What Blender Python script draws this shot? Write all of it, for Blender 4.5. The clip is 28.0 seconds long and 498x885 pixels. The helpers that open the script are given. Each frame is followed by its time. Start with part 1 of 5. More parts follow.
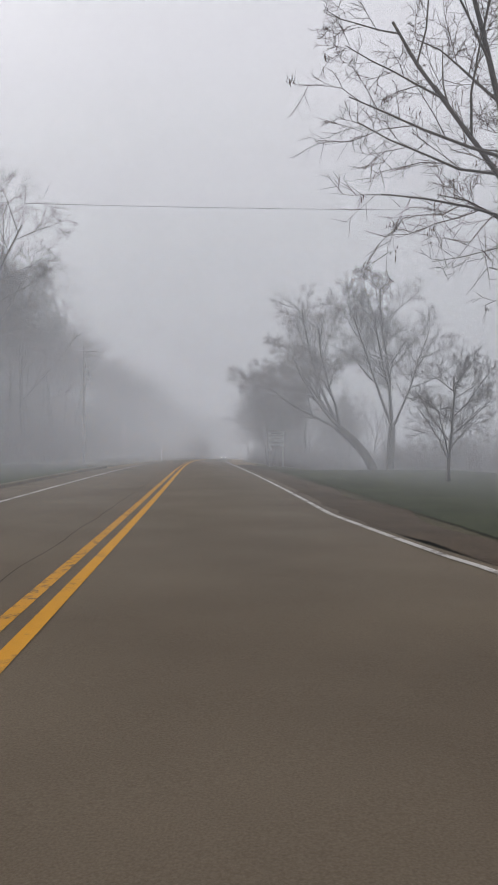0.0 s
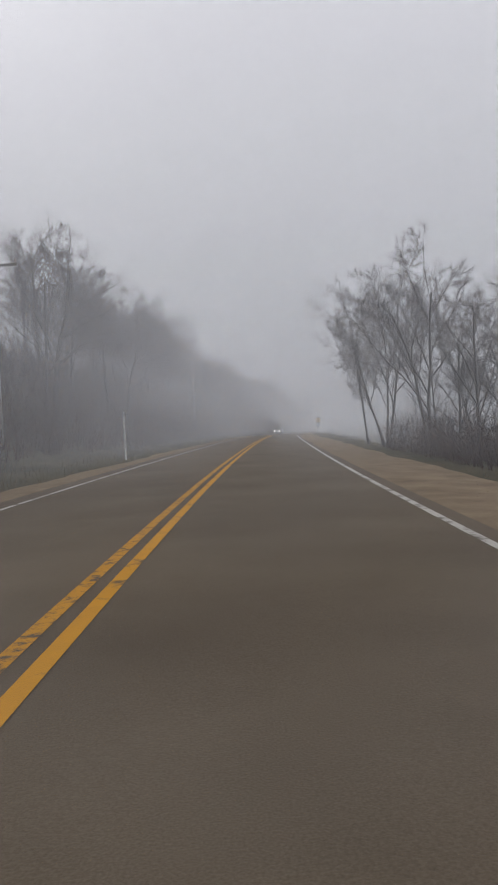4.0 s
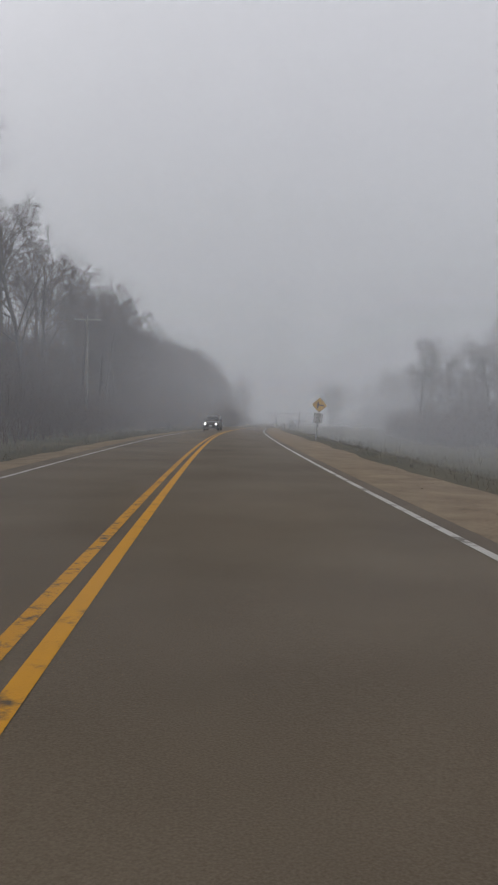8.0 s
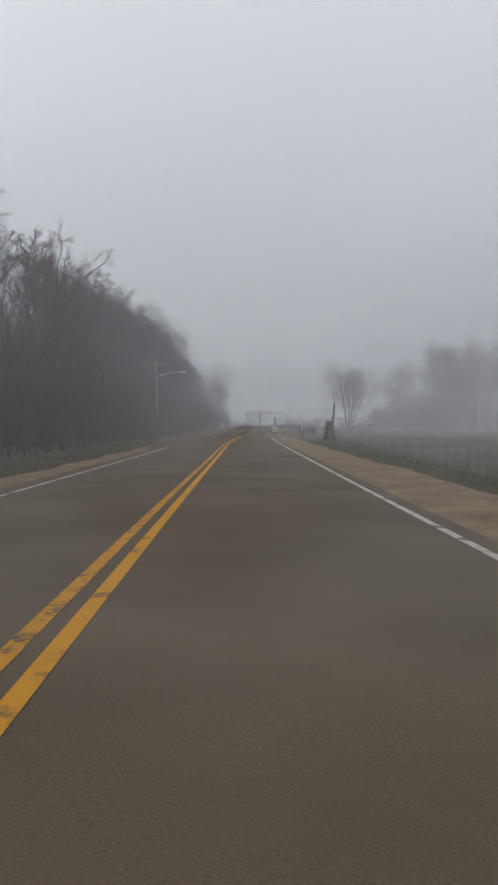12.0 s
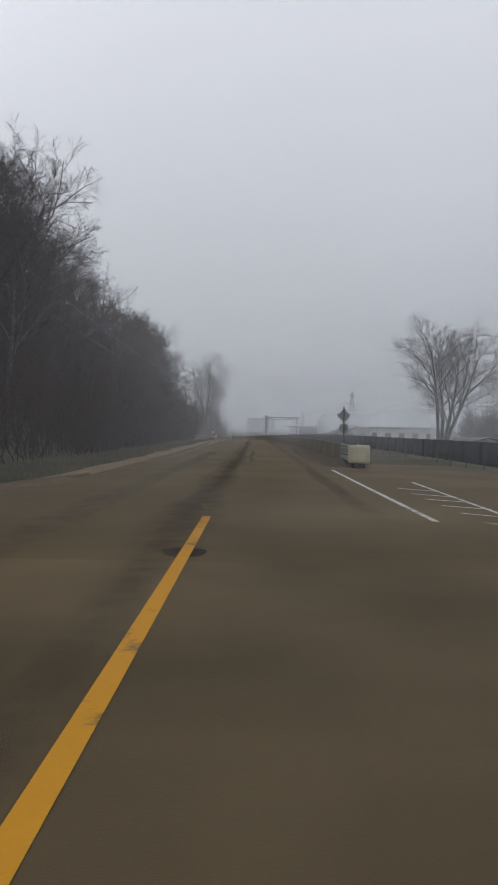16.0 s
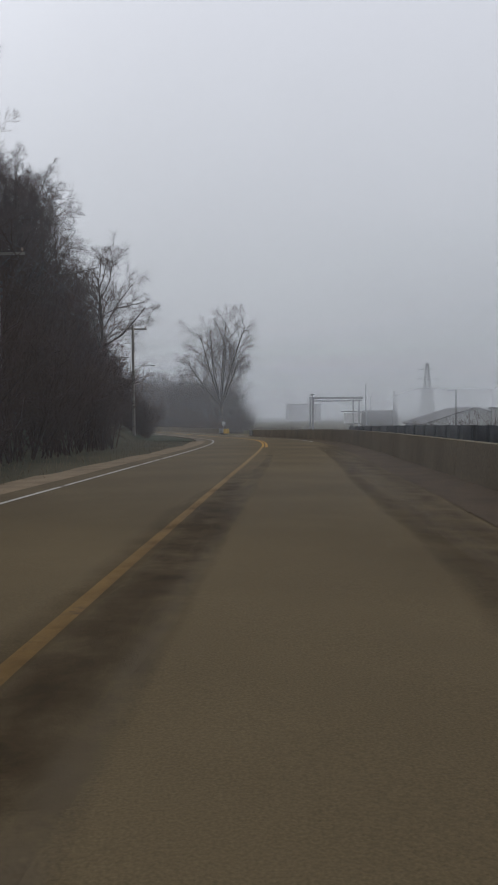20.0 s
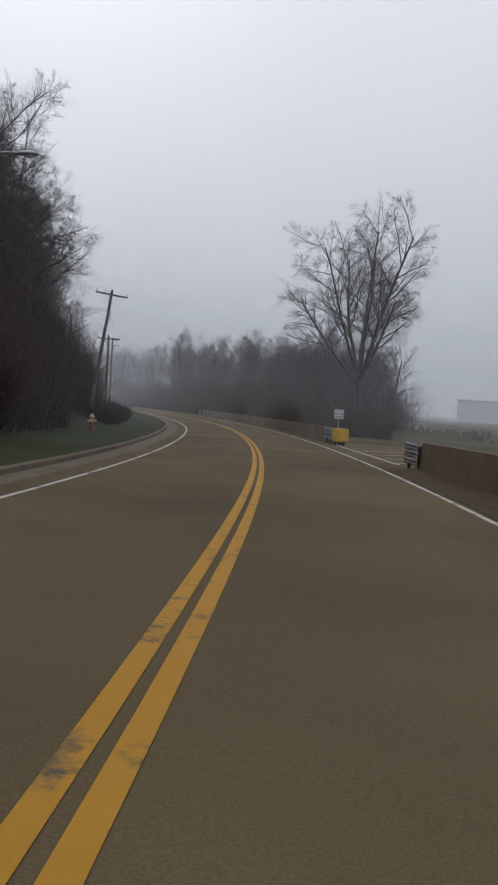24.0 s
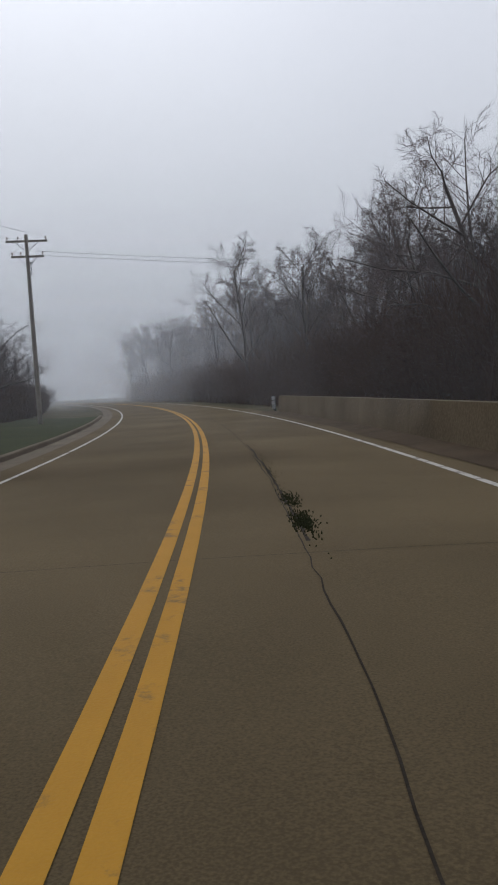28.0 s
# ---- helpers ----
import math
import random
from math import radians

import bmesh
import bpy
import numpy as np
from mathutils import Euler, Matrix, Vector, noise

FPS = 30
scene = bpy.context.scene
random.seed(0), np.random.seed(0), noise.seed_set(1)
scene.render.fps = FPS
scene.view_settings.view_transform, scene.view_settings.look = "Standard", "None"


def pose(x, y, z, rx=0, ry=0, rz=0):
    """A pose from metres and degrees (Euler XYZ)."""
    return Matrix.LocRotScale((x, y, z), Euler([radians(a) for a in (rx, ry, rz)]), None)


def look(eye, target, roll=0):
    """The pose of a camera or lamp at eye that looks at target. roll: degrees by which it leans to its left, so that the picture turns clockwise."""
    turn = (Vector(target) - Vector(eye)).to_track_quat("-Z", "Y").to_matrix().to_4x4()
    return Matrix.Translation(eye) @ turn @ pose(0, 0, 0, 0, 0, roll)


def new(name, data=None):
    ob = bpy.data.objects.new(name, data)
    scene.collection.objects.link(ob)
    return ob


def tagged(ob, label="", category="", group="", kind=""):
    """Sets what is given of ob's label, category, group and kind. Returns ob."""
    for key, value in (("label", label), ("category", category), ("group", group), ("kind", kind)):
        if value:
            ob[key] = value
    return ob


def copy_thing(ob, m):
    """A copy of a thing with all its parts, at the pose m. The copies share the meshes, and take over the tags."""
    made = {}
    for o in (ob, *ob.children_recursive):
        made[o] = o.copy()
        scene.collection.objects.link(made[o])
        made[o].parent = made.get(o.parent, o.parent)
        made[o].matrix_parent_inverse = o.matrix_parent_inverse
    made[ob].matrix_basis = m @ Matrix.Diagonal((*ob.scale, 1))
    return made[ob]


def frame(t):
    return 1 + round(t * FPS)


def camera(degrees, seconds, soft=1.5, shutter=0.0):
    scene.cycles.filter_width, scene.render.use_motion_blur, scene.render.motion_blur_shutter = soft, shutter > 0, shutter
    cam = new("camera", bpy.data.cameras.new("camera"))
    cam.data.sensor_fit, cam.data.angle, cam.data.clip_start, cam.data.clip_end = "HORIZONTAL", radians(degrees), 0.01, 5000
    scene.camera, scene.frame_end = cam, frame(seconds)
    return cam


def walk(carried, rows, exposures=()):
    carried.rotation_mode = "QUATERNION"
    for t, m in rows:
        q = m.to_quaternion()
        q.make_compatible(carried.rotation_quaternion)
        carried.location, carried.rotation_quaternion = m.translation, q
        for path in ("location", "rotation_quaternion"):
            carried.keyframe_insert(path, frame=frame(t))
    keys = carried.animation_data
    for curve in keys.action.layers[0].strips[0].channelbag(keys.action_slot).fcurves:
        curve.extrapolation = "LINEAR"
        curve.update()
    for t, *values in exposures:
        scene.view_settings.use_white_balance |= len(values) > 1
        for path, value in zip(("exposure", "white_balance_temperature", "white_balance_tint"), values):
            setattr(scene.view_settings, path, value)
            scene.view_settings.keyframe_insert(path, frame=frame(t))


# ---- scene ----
# ---- the road's plan: bend and slope every 20 m from S_FIRST ----
S_FIRST, S_STEP = -20.0, 20.0
BENDS = [0.44, 0.43, 0.41, 0.03, -0.28, -0.81, -0.87, -0.35, -0.15, -0.25, -0.46, -0.66, -0.64, -0.76, -0.53, -0.37, 0.29, -0.74, -0.36, 0.35, -0.12, 0.07, 0.43, 0.06, -0.38, 0.43, 3.49, 4.52, 2.61, 3.09, 2.13, 3.54, 2.89, 2.84, 2.26, 1.92, 1.68, 1.5, 1.35, 1.24, 1.14, 1.07, 1.02, 0.98, 0.95]  # thousandths of a radian per metre, left is positive
SLOPES = [1.62, 1.56, 1.44, 1.01, 0.56, 0.33, 0.26, 0.22, 0.12, -0.08, -0.19, -0.19, -0.44, -0.82, -1.02, -1.13, -1.01, -0.97, -1.21, -1.15, -0.81, -0.56, -0.52, -0.5, -0.81, -0.98, -1.28, -1.85, -1.97, -1.19, -0.82, -0.55, -0.25, 0.09, 0.24, 0.29, 0.3, 0.28, 0.27, 0.25, 0.24, 0.22, 0.21, 0.2, 0.2]  # per cent
GRID = np.arange(-420.0, 1500.0, 2.0)


def lay_out():
    """The centre line: x, y, z and heading at every station of GRID."""
    knots = S_FIRST + S_STEP * np.arange(len(BENDS))
    bend = np.interp(GRID, knots, np.array(BENDS) * 1e-3, left=0, right=0)
    slope = np.interp(GRID, knots, np.array(SLOPES) * 1e-2, left=0, right=0)

    def summed(a):
        return np.concatenate([[0.0], np.cumsum(a[1:] + a[:-1])])

    i0 = int(np.searchsorted(GRID, 0))
    turn = summed(bend)
    turn -= turn[i0]
    x, y, z = summed(-np.sin(turn)), summed(np.cos(turn)), summed(slope)
    return x - x[i0], y - y[i0], z - z[i0], turn


LINE = lay_out()


def on(s, lat=0.0, z=0.0):
    """World place at s metres along the road, lat metres right of its centre, z over its surface."""
    x, y, h, a = (float(np.interp(s, GRID, c)) for c in LINE)
    return Vector((x + lat * math.cos(a), y + lat * math.sin(a), h + z))


def heading(s):
    return math.degrees(float(np.interp(s, GRID, LINE[3])))


def beside(s, lat, z=0.0, turn=0.0):
    """The pose of a thing at the road, its y axis along the road."""
    p = on(s, lat, z)
    return pose(p.x, p.y, p.z, 0, 0, heading(s) + turn)


# ---- camera ----
cam = camera(34.51, 28.0, soft=1.9)
walk(cam, [
    (0, pose(1.42, -0.00, 1.356, 91.03, 0.08, -2.80)),
    (1, pose(1.07, 19.82, 1.652, 89.89, 0.62, -0.22)),
    (2, pose(0.74, 40.19, 1.901, 89.85, 0.26, -0.29)),
    (3, pose(0.68, 61.10, 2.062, 89.35, -0.41, 0.32)),
    (4, pose(0.79, 82.39, 2.152, 88.98, 2.75, 0.35)),
    (4.5, pose(0.69, 93.12, 2.185, 88.89, 2.27, -1.97)),
    (6.5, pose(1.51, 137.22, 2.282, 89.50, 1.35, -4.37)),
    (7, pose(1.91, 148.48, 2.292, 88.11, 0.76, -4.89)),
    (8, pose(2.92, 171.15, 2.276, 88.06, -0.75, -4.62)),
    (9, pose(4.04, 193.89, 2.235, 87.91, 0.70, -3.73)),
    (9.5, pose(4.62, 205.40, 2.211, 88.59, 0.33, -4.31)),
    (10, pose(5.30, 216.96, 2.173, 88.76, 1.19, -5.27)),
    (11, pose(7.09, 240.29, 2.031, 88.53, 0.19, -6.17)),
    (11.5, pose(8.28, 252.06, 1.926, 88.13, 0.75, -6.28)),
    (13.5, pose(13.18, 300.89, 1.407, 89.32, -2.53, -7.37)),
    (14, pose(14.37, 312.85, 1.288, 90.15, -3.08, -7.33)),
    (15, pose(17.09, 336.66, 1.037, 89.61, -0.87, -7.63)),
    (16, pose(19.99, 360.12, 0.759, 88.81, -1.04, -6.36)),
    (16.5, pose(21.57, 371.80, 0.638, 89.05, -0.75, -6.03)),
    (17, pose(23.09, 383.40, 0.540, 89.43, -0.83, -6.55)),
    (18, pose(26.12, 406.20, 0.398, 87.88, 1.73, -7.12)),
    (19, pose(28.55, 428.18, 0.282, 87.16, 1.02, -5.67)),
    (20, pose(30.95, 449.09, 0.167, 88.06, 0.44, -3.42)),
    (21, pose(33.18, 468.23, 0.013, 88.50, -2.74, -1.37)),
    (21.5, pose(33.97, 478.08, -0.079, 87.53, -2.64, -0.04)),
    (23.5, pose(36.11, 520.42, -0.659, 86.50, -3.69, 6.45)),
    (24, pose(35.87, 530.93, -0.858, 87.24, -3.47, 7.80)),
    (24.5, pose(35.29, 541.37, -1.060, 87.44, -2.86, 8.04)),
    (25, pose(34.46, 551.70, -1.230, 86.77, 0.27, 10.37)),
    (25.5, pose(32.93, 562.00, -1.361, 87.20, 2.16, 12.06)),
    (26, pose(31.18, 572.08, -1.466, 87.54, 3.40, 9.65)),
    (27, pose(27.35, 590.43, -1.612, 87.11, 5.34, 10.34)),
    (28, pose(22.84, 608.14, -1.706, 86.16, 3.51, 15.84)),
], exposures=[
    (0, 0.12, 6500, 12), (1, -0.03, 6500, 12), (2, 0.06, 6500, 12), (3, 0.03, 6500, 12), (4.5, -0.02, 6480, 12),
    (7, -0.1, 6450, 11), (8, -0.18, 6450, 11), (9, 0.04, 6430, 11), (10, -0.09, 6400, 11), (11.5, -0.09, 6380, 10),
    (14, -0.06, 6300, 10), (16, -0.06, 6280, 10), (18, -0.1, 6260, 9), (21.5, -0.08, 6240, 10), (24, 0.0, 6180, 10),
    (25, -0.02, 6180, 10), (26, -0.12, 6180, 10), (27, 0.02, 6150, 10), (28, 0.02, 6150, 10)])

# ---- world and sun ----
world = bpy.data.worlds.new("overcast_sky")
scene.world = world
world.use_nodes = True
wt = world.node_tree
wt.nodes.clear()
w_out = wt.nodes.new("ShaderNodeOutputWorld")
w_bg = wt.nodes.new("ShaderNodeBackground")
w_sky = wt.nodes.new("ShaderNodeTexSky")
w_sky.sky_type, w_sky.sun_disc = "NISHITA", False
w_sky.sun_elevation, w_sky.sun_rotation = radians(42), radians(-30)
w_sky.air_density, w_sky.dust_density, w_sky.ozone_density = 1.0, 4.0, 1.0
w_gray = wt.nodes.new("ShaderNodeHueSaturation")
w_gray.inputs["Saturation"].default_value = 0.12
w_coord = wt.nodes.new("ShaderNodeTexCoord")
w_sep = wt.nodes.new("ShaderNodeSeparateXYZ")
w_ramp = wt.nodes.new("ShaderNodeValToRGB")  # cloud deck, brighter towards the zenith
w_ramp.color_ramp.elements[0].position, w_ramp.color_ramp.elements[0].color = 0.0, (4.2, 4.42, 4.67, 1)
w_ramp.color_ramp.elements[1].position, w_ramp.color_ramp.elements[1].color = 0.45, (7.7, 7.78, 8.32, 1)
w_noise = wt.nodes.new("ShaderNodeTexNoise")
w_noise.inputs["Scale"].default_value = 2.2
w_noise.inputs["Detail"].default_value = 3
w_map = wt.nodes.new("ShaderNodeMapRange")
w_map.inputs["To Min"].default_value, w_map.inputs["To Max"].default_value = 0.93, 1.07
w_mul = wt.nodes.new("ShaderNodeMixRGB")
w_mul.blend_type = "MULTIPLY"
w_mul.inputs[0].default_value = 1.0
w_mix = wt.nodes.new("ShaderNodeMixRGB")
w_mix.inputs[0].default_value = 0.88
wt.links.new(w_sky.outputs[0], w_gray.inputs["Color"])
wt.links.new(w_coord.outputs["Generated"], w_sep.inputs[0])
wt.links.new(w_sep.outputs["Z"], w_ramp.inputs[0])
wt.links.new(w_coord.outputs["Generated"], w_noise.inputs["Vector"])
wt.links.new(w_noise.outputs[0], w_map.inputs["Value"])
wt.links.new(w_ramp.outputs[0], w_mul.inputs[1])
wt.links.new(w_map.outputs[0], w_mul.inputs[2])
wt.links.new(w_gray.outputs[0], w_mix.inputs[1])
wt.links.new(w_mul.outputs[0], w_mix.inputs[2])
wt.links.new(w_mix.outputs[0], w_bg.inputs["Color"])
w_bg.inputs["Strength"].default_value = 0.1
wt.links.new(w_bg.outputs[0], w_out.inputs["Surface"])
sun_data = bpy.data.lights.new("sun", "SUN")
sun_data.energy, sun_data.angle, sun_data.color = 0.6, radians(40), (1.0, 0.97, 0.92)
sun = new("sun", sun_data)
sun.matrix_world = look((-30, -20, 60), (0, 0, 0))
scene.cycles.transparent_max_bounces = 96


# ---- materials ----
def material(name, dark, light, scale=6.0, rough=0.85, bump=0.0, metal=0.0, fine=40.0, spread=(0.3, 0.7), per_object=0.0, spec=0.15):
    """Two tones mixed by a coarse and a fine noise, with relief."""
    m = bpy.data.materials.new(name)
    m.use_nodes = True
    t = m.node_tree
    b = t.nodes["Principled BSDF"]
    co = t.nodes.new("ShaderNodeTexCoord")
    n1, n2 = t.nodes.new("ShaderNodeTexNoise"), t.nodes.new("ShaderNodeTexNoise")
    n1.inputs["Scale"].default_value, n1.inputs["Detail"].default_value = scale, 5
    n2.inputs["Scale"].default_value, n2.inputs["Detail"].default_value = fine, 3
    add = t.nodes.new("ShaderNodeMath")
    add.operation = "ADD"
    half = t.nodes.new("ShaderNodeMath")
    half.operation = "MULTIPLY"
    half.inputs[1].default_value = 0.5
    ramp = t.nodes.new("ShaderNodeValToRGB")
    ramp.color_ramp.elements[0].position, ramp.color_ramp.elements[0].color = spread[0], (*dark, 1)
    ramp.color_ramp.elements[1].position, ramp.color_ramp.elements[1].color = spread[1], (*light, 1)
    for n in (n1, n2):
        t.links.new(co.outputs["Object"], n.inputs["Vector"])
    t.links.new(n1.outputs[0], add.inputs[0])
    t.links.new(n2.outputs[0], add.inputs[1])
    t.links.new(add.outputs[0], half.inputs[0])
    t.links.new(half.outputs[0], ramp.inputs[0])
    colour = ramp.outputs[0]
    if per_object:
        info = t.nodes.new("ShaderNodeObjectInfo")
        hue = t.nodes.new("ShaderNodeHueSaturation")
        rng = t.nodes.new("ShaderNodeMapRange")
        rng.inputs["To Min"].default_value, rng.inputs["To Max"].default_value = 1 - per_object, 1 + per_object
        t.links.new(info.outputs["Random"], rng.inputs["Value"])
        t.links.new(rng.outputs[0], hue.inputs["Value"])
        t.links.new(colour, hue.inputs["Color"])
        colour = hue.outputs[0]
    t.links.new(colour, b.inputs["Base Color"])
    b.inputs["Roughness"].default_value, b.inputs["Metallic"].default_value = rough, metal
    b.inputs["Specular IOR Level"].default_value = spec
    if bump:
        bm_ = t.nodes.new("ShaderNodeBump")
        bm_.inputs["Strength"].default_value, bm_.inputs["Distance"].default_value = bump, 0.02
        t.links.new(n2.outputs[0], bm_.inputs["Height"])
        t.links.new(bm_.outputs[0], b.inputs["Normal"])
    return m


def worn_paint(name, paint, under, keep, size=1.6):
    """Road paint with chips through which the road shows: keep 0 to 1."""
    m = material(name, paint, tuple(min(1, c * 1.15) for c in paint), 3, 0.7, 0.2, fine=60)
    t = m.node_tree
    b = t.nodes["Principled BSDF"]
    src = b.inputs["Base Color"].links[0].from_socket
    co, n = t.nodes.new("ShaderNodeTexCoord"), t.nodes.new("ShaderNodeTexNoise")
    n.inputs["Scale"].default_value, n.inputs["Detail"].default_value, n.inputs["Roughness"].default_value = size, 8, 0.72
    r = t.nodes.new("ShaderNodeValToRGB")
    r.color_ramp.elements[0].position, r.color_ramp.elements[1].position = 0.78 * keep - 0.06, 0.78 * keep + 0.05
    mix = t.nodes.new("ShaderNodeMixRGB")
    t.links.new(co.outputs["Object"], n.inputs["Vector"])
    t.links.new(n.outputs[0], r.inputs[0])
    t.links.new(r.outputs[0], mix.inputs[0])
    t.links.new(src, mix.inputs[1])
    mix.inputs[2].default_value = (*under, 1)
    t.links.new(mix.outputs[0], b.inputs["Base Color"])
    return m


ASPHALT = material("asphalt", (0.078, 0.060, 0.040), (0.145, 0.115, 0.080), 0.35, 0.8, 0.3, fine=80, spread=(0.34, 0.68), spec=0.15)
CONCRETE_ROAD = material("concrete_road", (0.064, 0.048, 0.025), (0.136, 0.103, 0.056), 0.25, 0.85, 0.28, fine=70, spread=(0.34, 0.68), spec=0.1)
GRAVEL = material("gravel", (0.12, 0.086, 0.052), (0.26, 0.195, 0.125), 1.1, 0.95, 0.9, fine=24, spread=(0.33, 0.66))
DIRT = material("dirt", (0.040, 0.028, 0.017), (0.092, 0.067, 0.042), 0.9, 0.95, 0.8, fine=22)
GRASS_SOIL = material("grass_soil", (0.03, 0.031, 0.014), (0.085, 0.07, 0.038), 0.22, 0.95, 0.8, fine=9, spread=(0.38, 0.64))
LAWN = material("lawn", (0.017, 0.023, 0.008), (0.042, 0.048, 0.017), 0.5, 0.95, 0.9, fine=18)
CURB = material("curb_concrete", (0.080, 0.064, 0.046), (0.165, 0.135, 0.099), 0.8, 0.9, 0.4, fine=30)
PARAPET = material("parapet_concrete", (0.076, 0.058, 0.035), (0.145, 0.113, 0.071), 0.45, 0.9, 0.35, fine=16, spread=(0.36, 0.66))
BARK = material("bark", (0.038, 0.031, 0.028), (0.094, 0.080, 0.071), 2.2, 0.95, 0.8, fine=14, per_object=0.25)
TWIG = material("twig_bark", (0.042, 0.029, 0.026), (0.088, 0.064, 0.058), 1.2, 0.95, 0.0, fine=9, per_object=0.25)
BRUSH = material("brush_stems", (0.029, 0.0155, 0.0112), (0.072, 0.040, 0.029), 0.35, 0.95, 0.0, fine=5)
POLE_WOOD = material("pole_wood", (0.11, 0.095, 0.08), (0.22, 0.195, 0.17), 1.3, 0.9, 0.5, fine=22)
YELLOW = worn_paint("yellow_line_paint", (0.47, 0.225, 0.014), (0.09, 0.07, 0.05), 0.80)
YELLOW_BEND = worn_paint("dull_yellow_paint", (0.35, 0.18, 0.018), (0.09, 0.07, 0.05), 0.78)
YELLOW_CHIPPED = worn_paint("chipped_yellow_paint", (0.44, 0.21, 0.016), (0.085, 0.068, 0.05), 0.73, 6.0)
YELLOW_FAINT = worn_paint("faded_yellow_paint", (0.19, 0.115, 0.036), (0.08, 0.062, 0.042), 0.80)
WHITE_FAINT = worn_paint("worn_white_paint", (0.22, 0.19, 0.15), (0.075, 0.056, 0.032), 0.62)
WHITE = worn_paint("white_line_paint", (0.40, 0.38, 0.35), (0.10, 0.085, 0.07), 0.74)


# ---- mesh helpers ----
def solid(verts, faces, name, smooth=False):
    """A mesh from arrays of places and of quads or triangles."""
    me = bpy.data.meshes.new(name)
    me.from_pydata([tuple(v) for v in verts], [], [tuple(f) for f in faces])
    if smooth:
        me.polygons.foreach_set("use_smooth", [True] * len(me.polygons))
    me.update()
    return me


def quads(verts, faces, name, smooth=True):
    """A large mesh of quads, quickly."""
    me = bpy.data.meshes.new(name)
    n, k = len(faces), faces.shape[1]
    me.vertices.add(len(verts))
    me.vertices.foreach_set("co", np.ascontiguousarray(verts, dtype=np.float32).ravel())
    me.loops.add(n * k)
    me.loops.foreach_set("vertex_index", np.ascontiguousarray(faces, dtype=np.int32).ravel())
    me.polygons.add(n)
    me.polygons.foreach_set("loop_start", np.arange(0, n * k, k, dtype=np.int32))
    me.polygons.foreach_set("use_smooth", np.full(n, smooth))
    me.update(calc_edges=True)
    return me


def mesh_ob(name, me, mat, parent=None, label=""):
    ob = new(name, me)
    if mat:
        me.materials.append(mat)
    if parent:
        ob.parent = parent
    if label:
        ob["label"] = label
    return ob


def part(name, bm, mat, parent, label=""):
    me = bpy.data.meshes.new(name)
    bm.normal_update()
    bm.to_mesh(me)
    bm.free()
    return mesh_ob(name, me, mat, parent, label)


def thing(name, m, label, category, group="", kind=""):
    ob = new(name)
    ob.matrix_world = m
    return tagged(ob, label, category, group, kind)


def box(bm, size, at, turn=None, bevel=0.0):
    m = Matrix.Translation(at) @ (turn or Matrix()) @ Matrix.Diagonal((*size, 1))
    made = bmesh.ops.create_cube(bm, size=1.0, matrix=m)
    if bevel:
        es = {e for v in made["verts"] for e in v.link_edges}
        bmesh.ops.bevel(bm, geom=list(es), offset=bevel, segments=2, affect="EDGES")


def boxed(size, at=(0, 0, 0), turn=None, bevel=0.0):
    bm = bmesh.new()
    box(bm, size, at, turn, bevel)
    return bm


def rod(bm, a, b, r0, r1=None, sides=10):
    a, b = Vector(a), Vector(b)
    way = b - a
    m = Matrix.Translation((a + b) / 2) @ way.to_track_quat("Z", "Y").to_matrix().to_4x4()
    bmesh.ops.create_cone(bm, cap_ends=True, segments=sides, radius1=r0, radius2=r0 if r1 is None else r1, depth=way.length, matrix=m)


def rodded(a, b, r0, r1=None, sides=10):
    bm = bmesh.new()
    rod(bm, a, b, r0, r1, sides)
    return bm


def strip(name, s0, s1, cols, mat, step=2.0, kind="structure", label="", category=""):
    """A sheet along the road. cols: (lat, z) across it, each a number or a function of s."""
    ss = np.arange(s0, s1 + step * 0.5, step)
    vs = []
    for s in ss:
        for lat, z in cols:
            vs.append(on(s, lat(s) if callable(lat) else lat, z(s) if callable(z) else z))
    n = len(cols)
    fs = [(i * n + j, i * n + j + 1, (i + 1) * n + j + 1, (i + 1) * n + j) for i in range(len(ss) - 1) for j in range(n - 1)]
    return tagged(mesh_ob(name, solid(vs, fs, name, True), mat), label, category, "", kind)


def smooth(a):
    a = min(1.0, max(0.0, a))
    return a * a * (3 - 2 * a)


def ramp_at(s, pairs):
    return float(np.interp(s, [p[0] for p in pairs], [p[1] for p in pairs]))


# ---- ground, road and verges ----
HILL = [(0, 1.0), (40.2, 2.5), (71.7, 5.0), (126.2, 7.0), (240.6, 7.0), (361.1, 7.0), (470.0, 8.0), (522.66, 10.0), (614.0, 10.0), (642.0, 1.5), (1200, 1.0)]
BANK = [(0, 19.0), (40.2, 16.0), (71.7, 10.0), (450.8, 9.5), (528.66, 9.0), (612.0, 9.8), (634.0, 13.0), (1200, 14.0)]
DROP = [(0, 0.2), (40.2, 0.5), (82.4, 1.2), (148.5, 1.6), (289.2, 1.5), (330, 0.35), (346, 0.06), (359.5, 0.1), (1200, 0.2)]


def ground_z(s, lat):
    """Height of the ground over the road's level."""
    z = -0.12
    if lat < 0:
        z += ramp_at(s, HILL) * smooth((-lat - ramp_at(s, BANK)) / 12.0) + 0.15 * smooth((-lat - 7) / 4)
    else:
        z -= ramp_at(s, DROP) * smooth((lat - 7.0) / 7.0)
    away = smooth((abs(lat) - 7.5) / 5)
    return z + away * 0.35 * noise.noise((s * 0.06, lat * 0.09, 2.0)) + away * 0.12 * noise.noise((s * 0.35, lat * 0.35, 7.0))


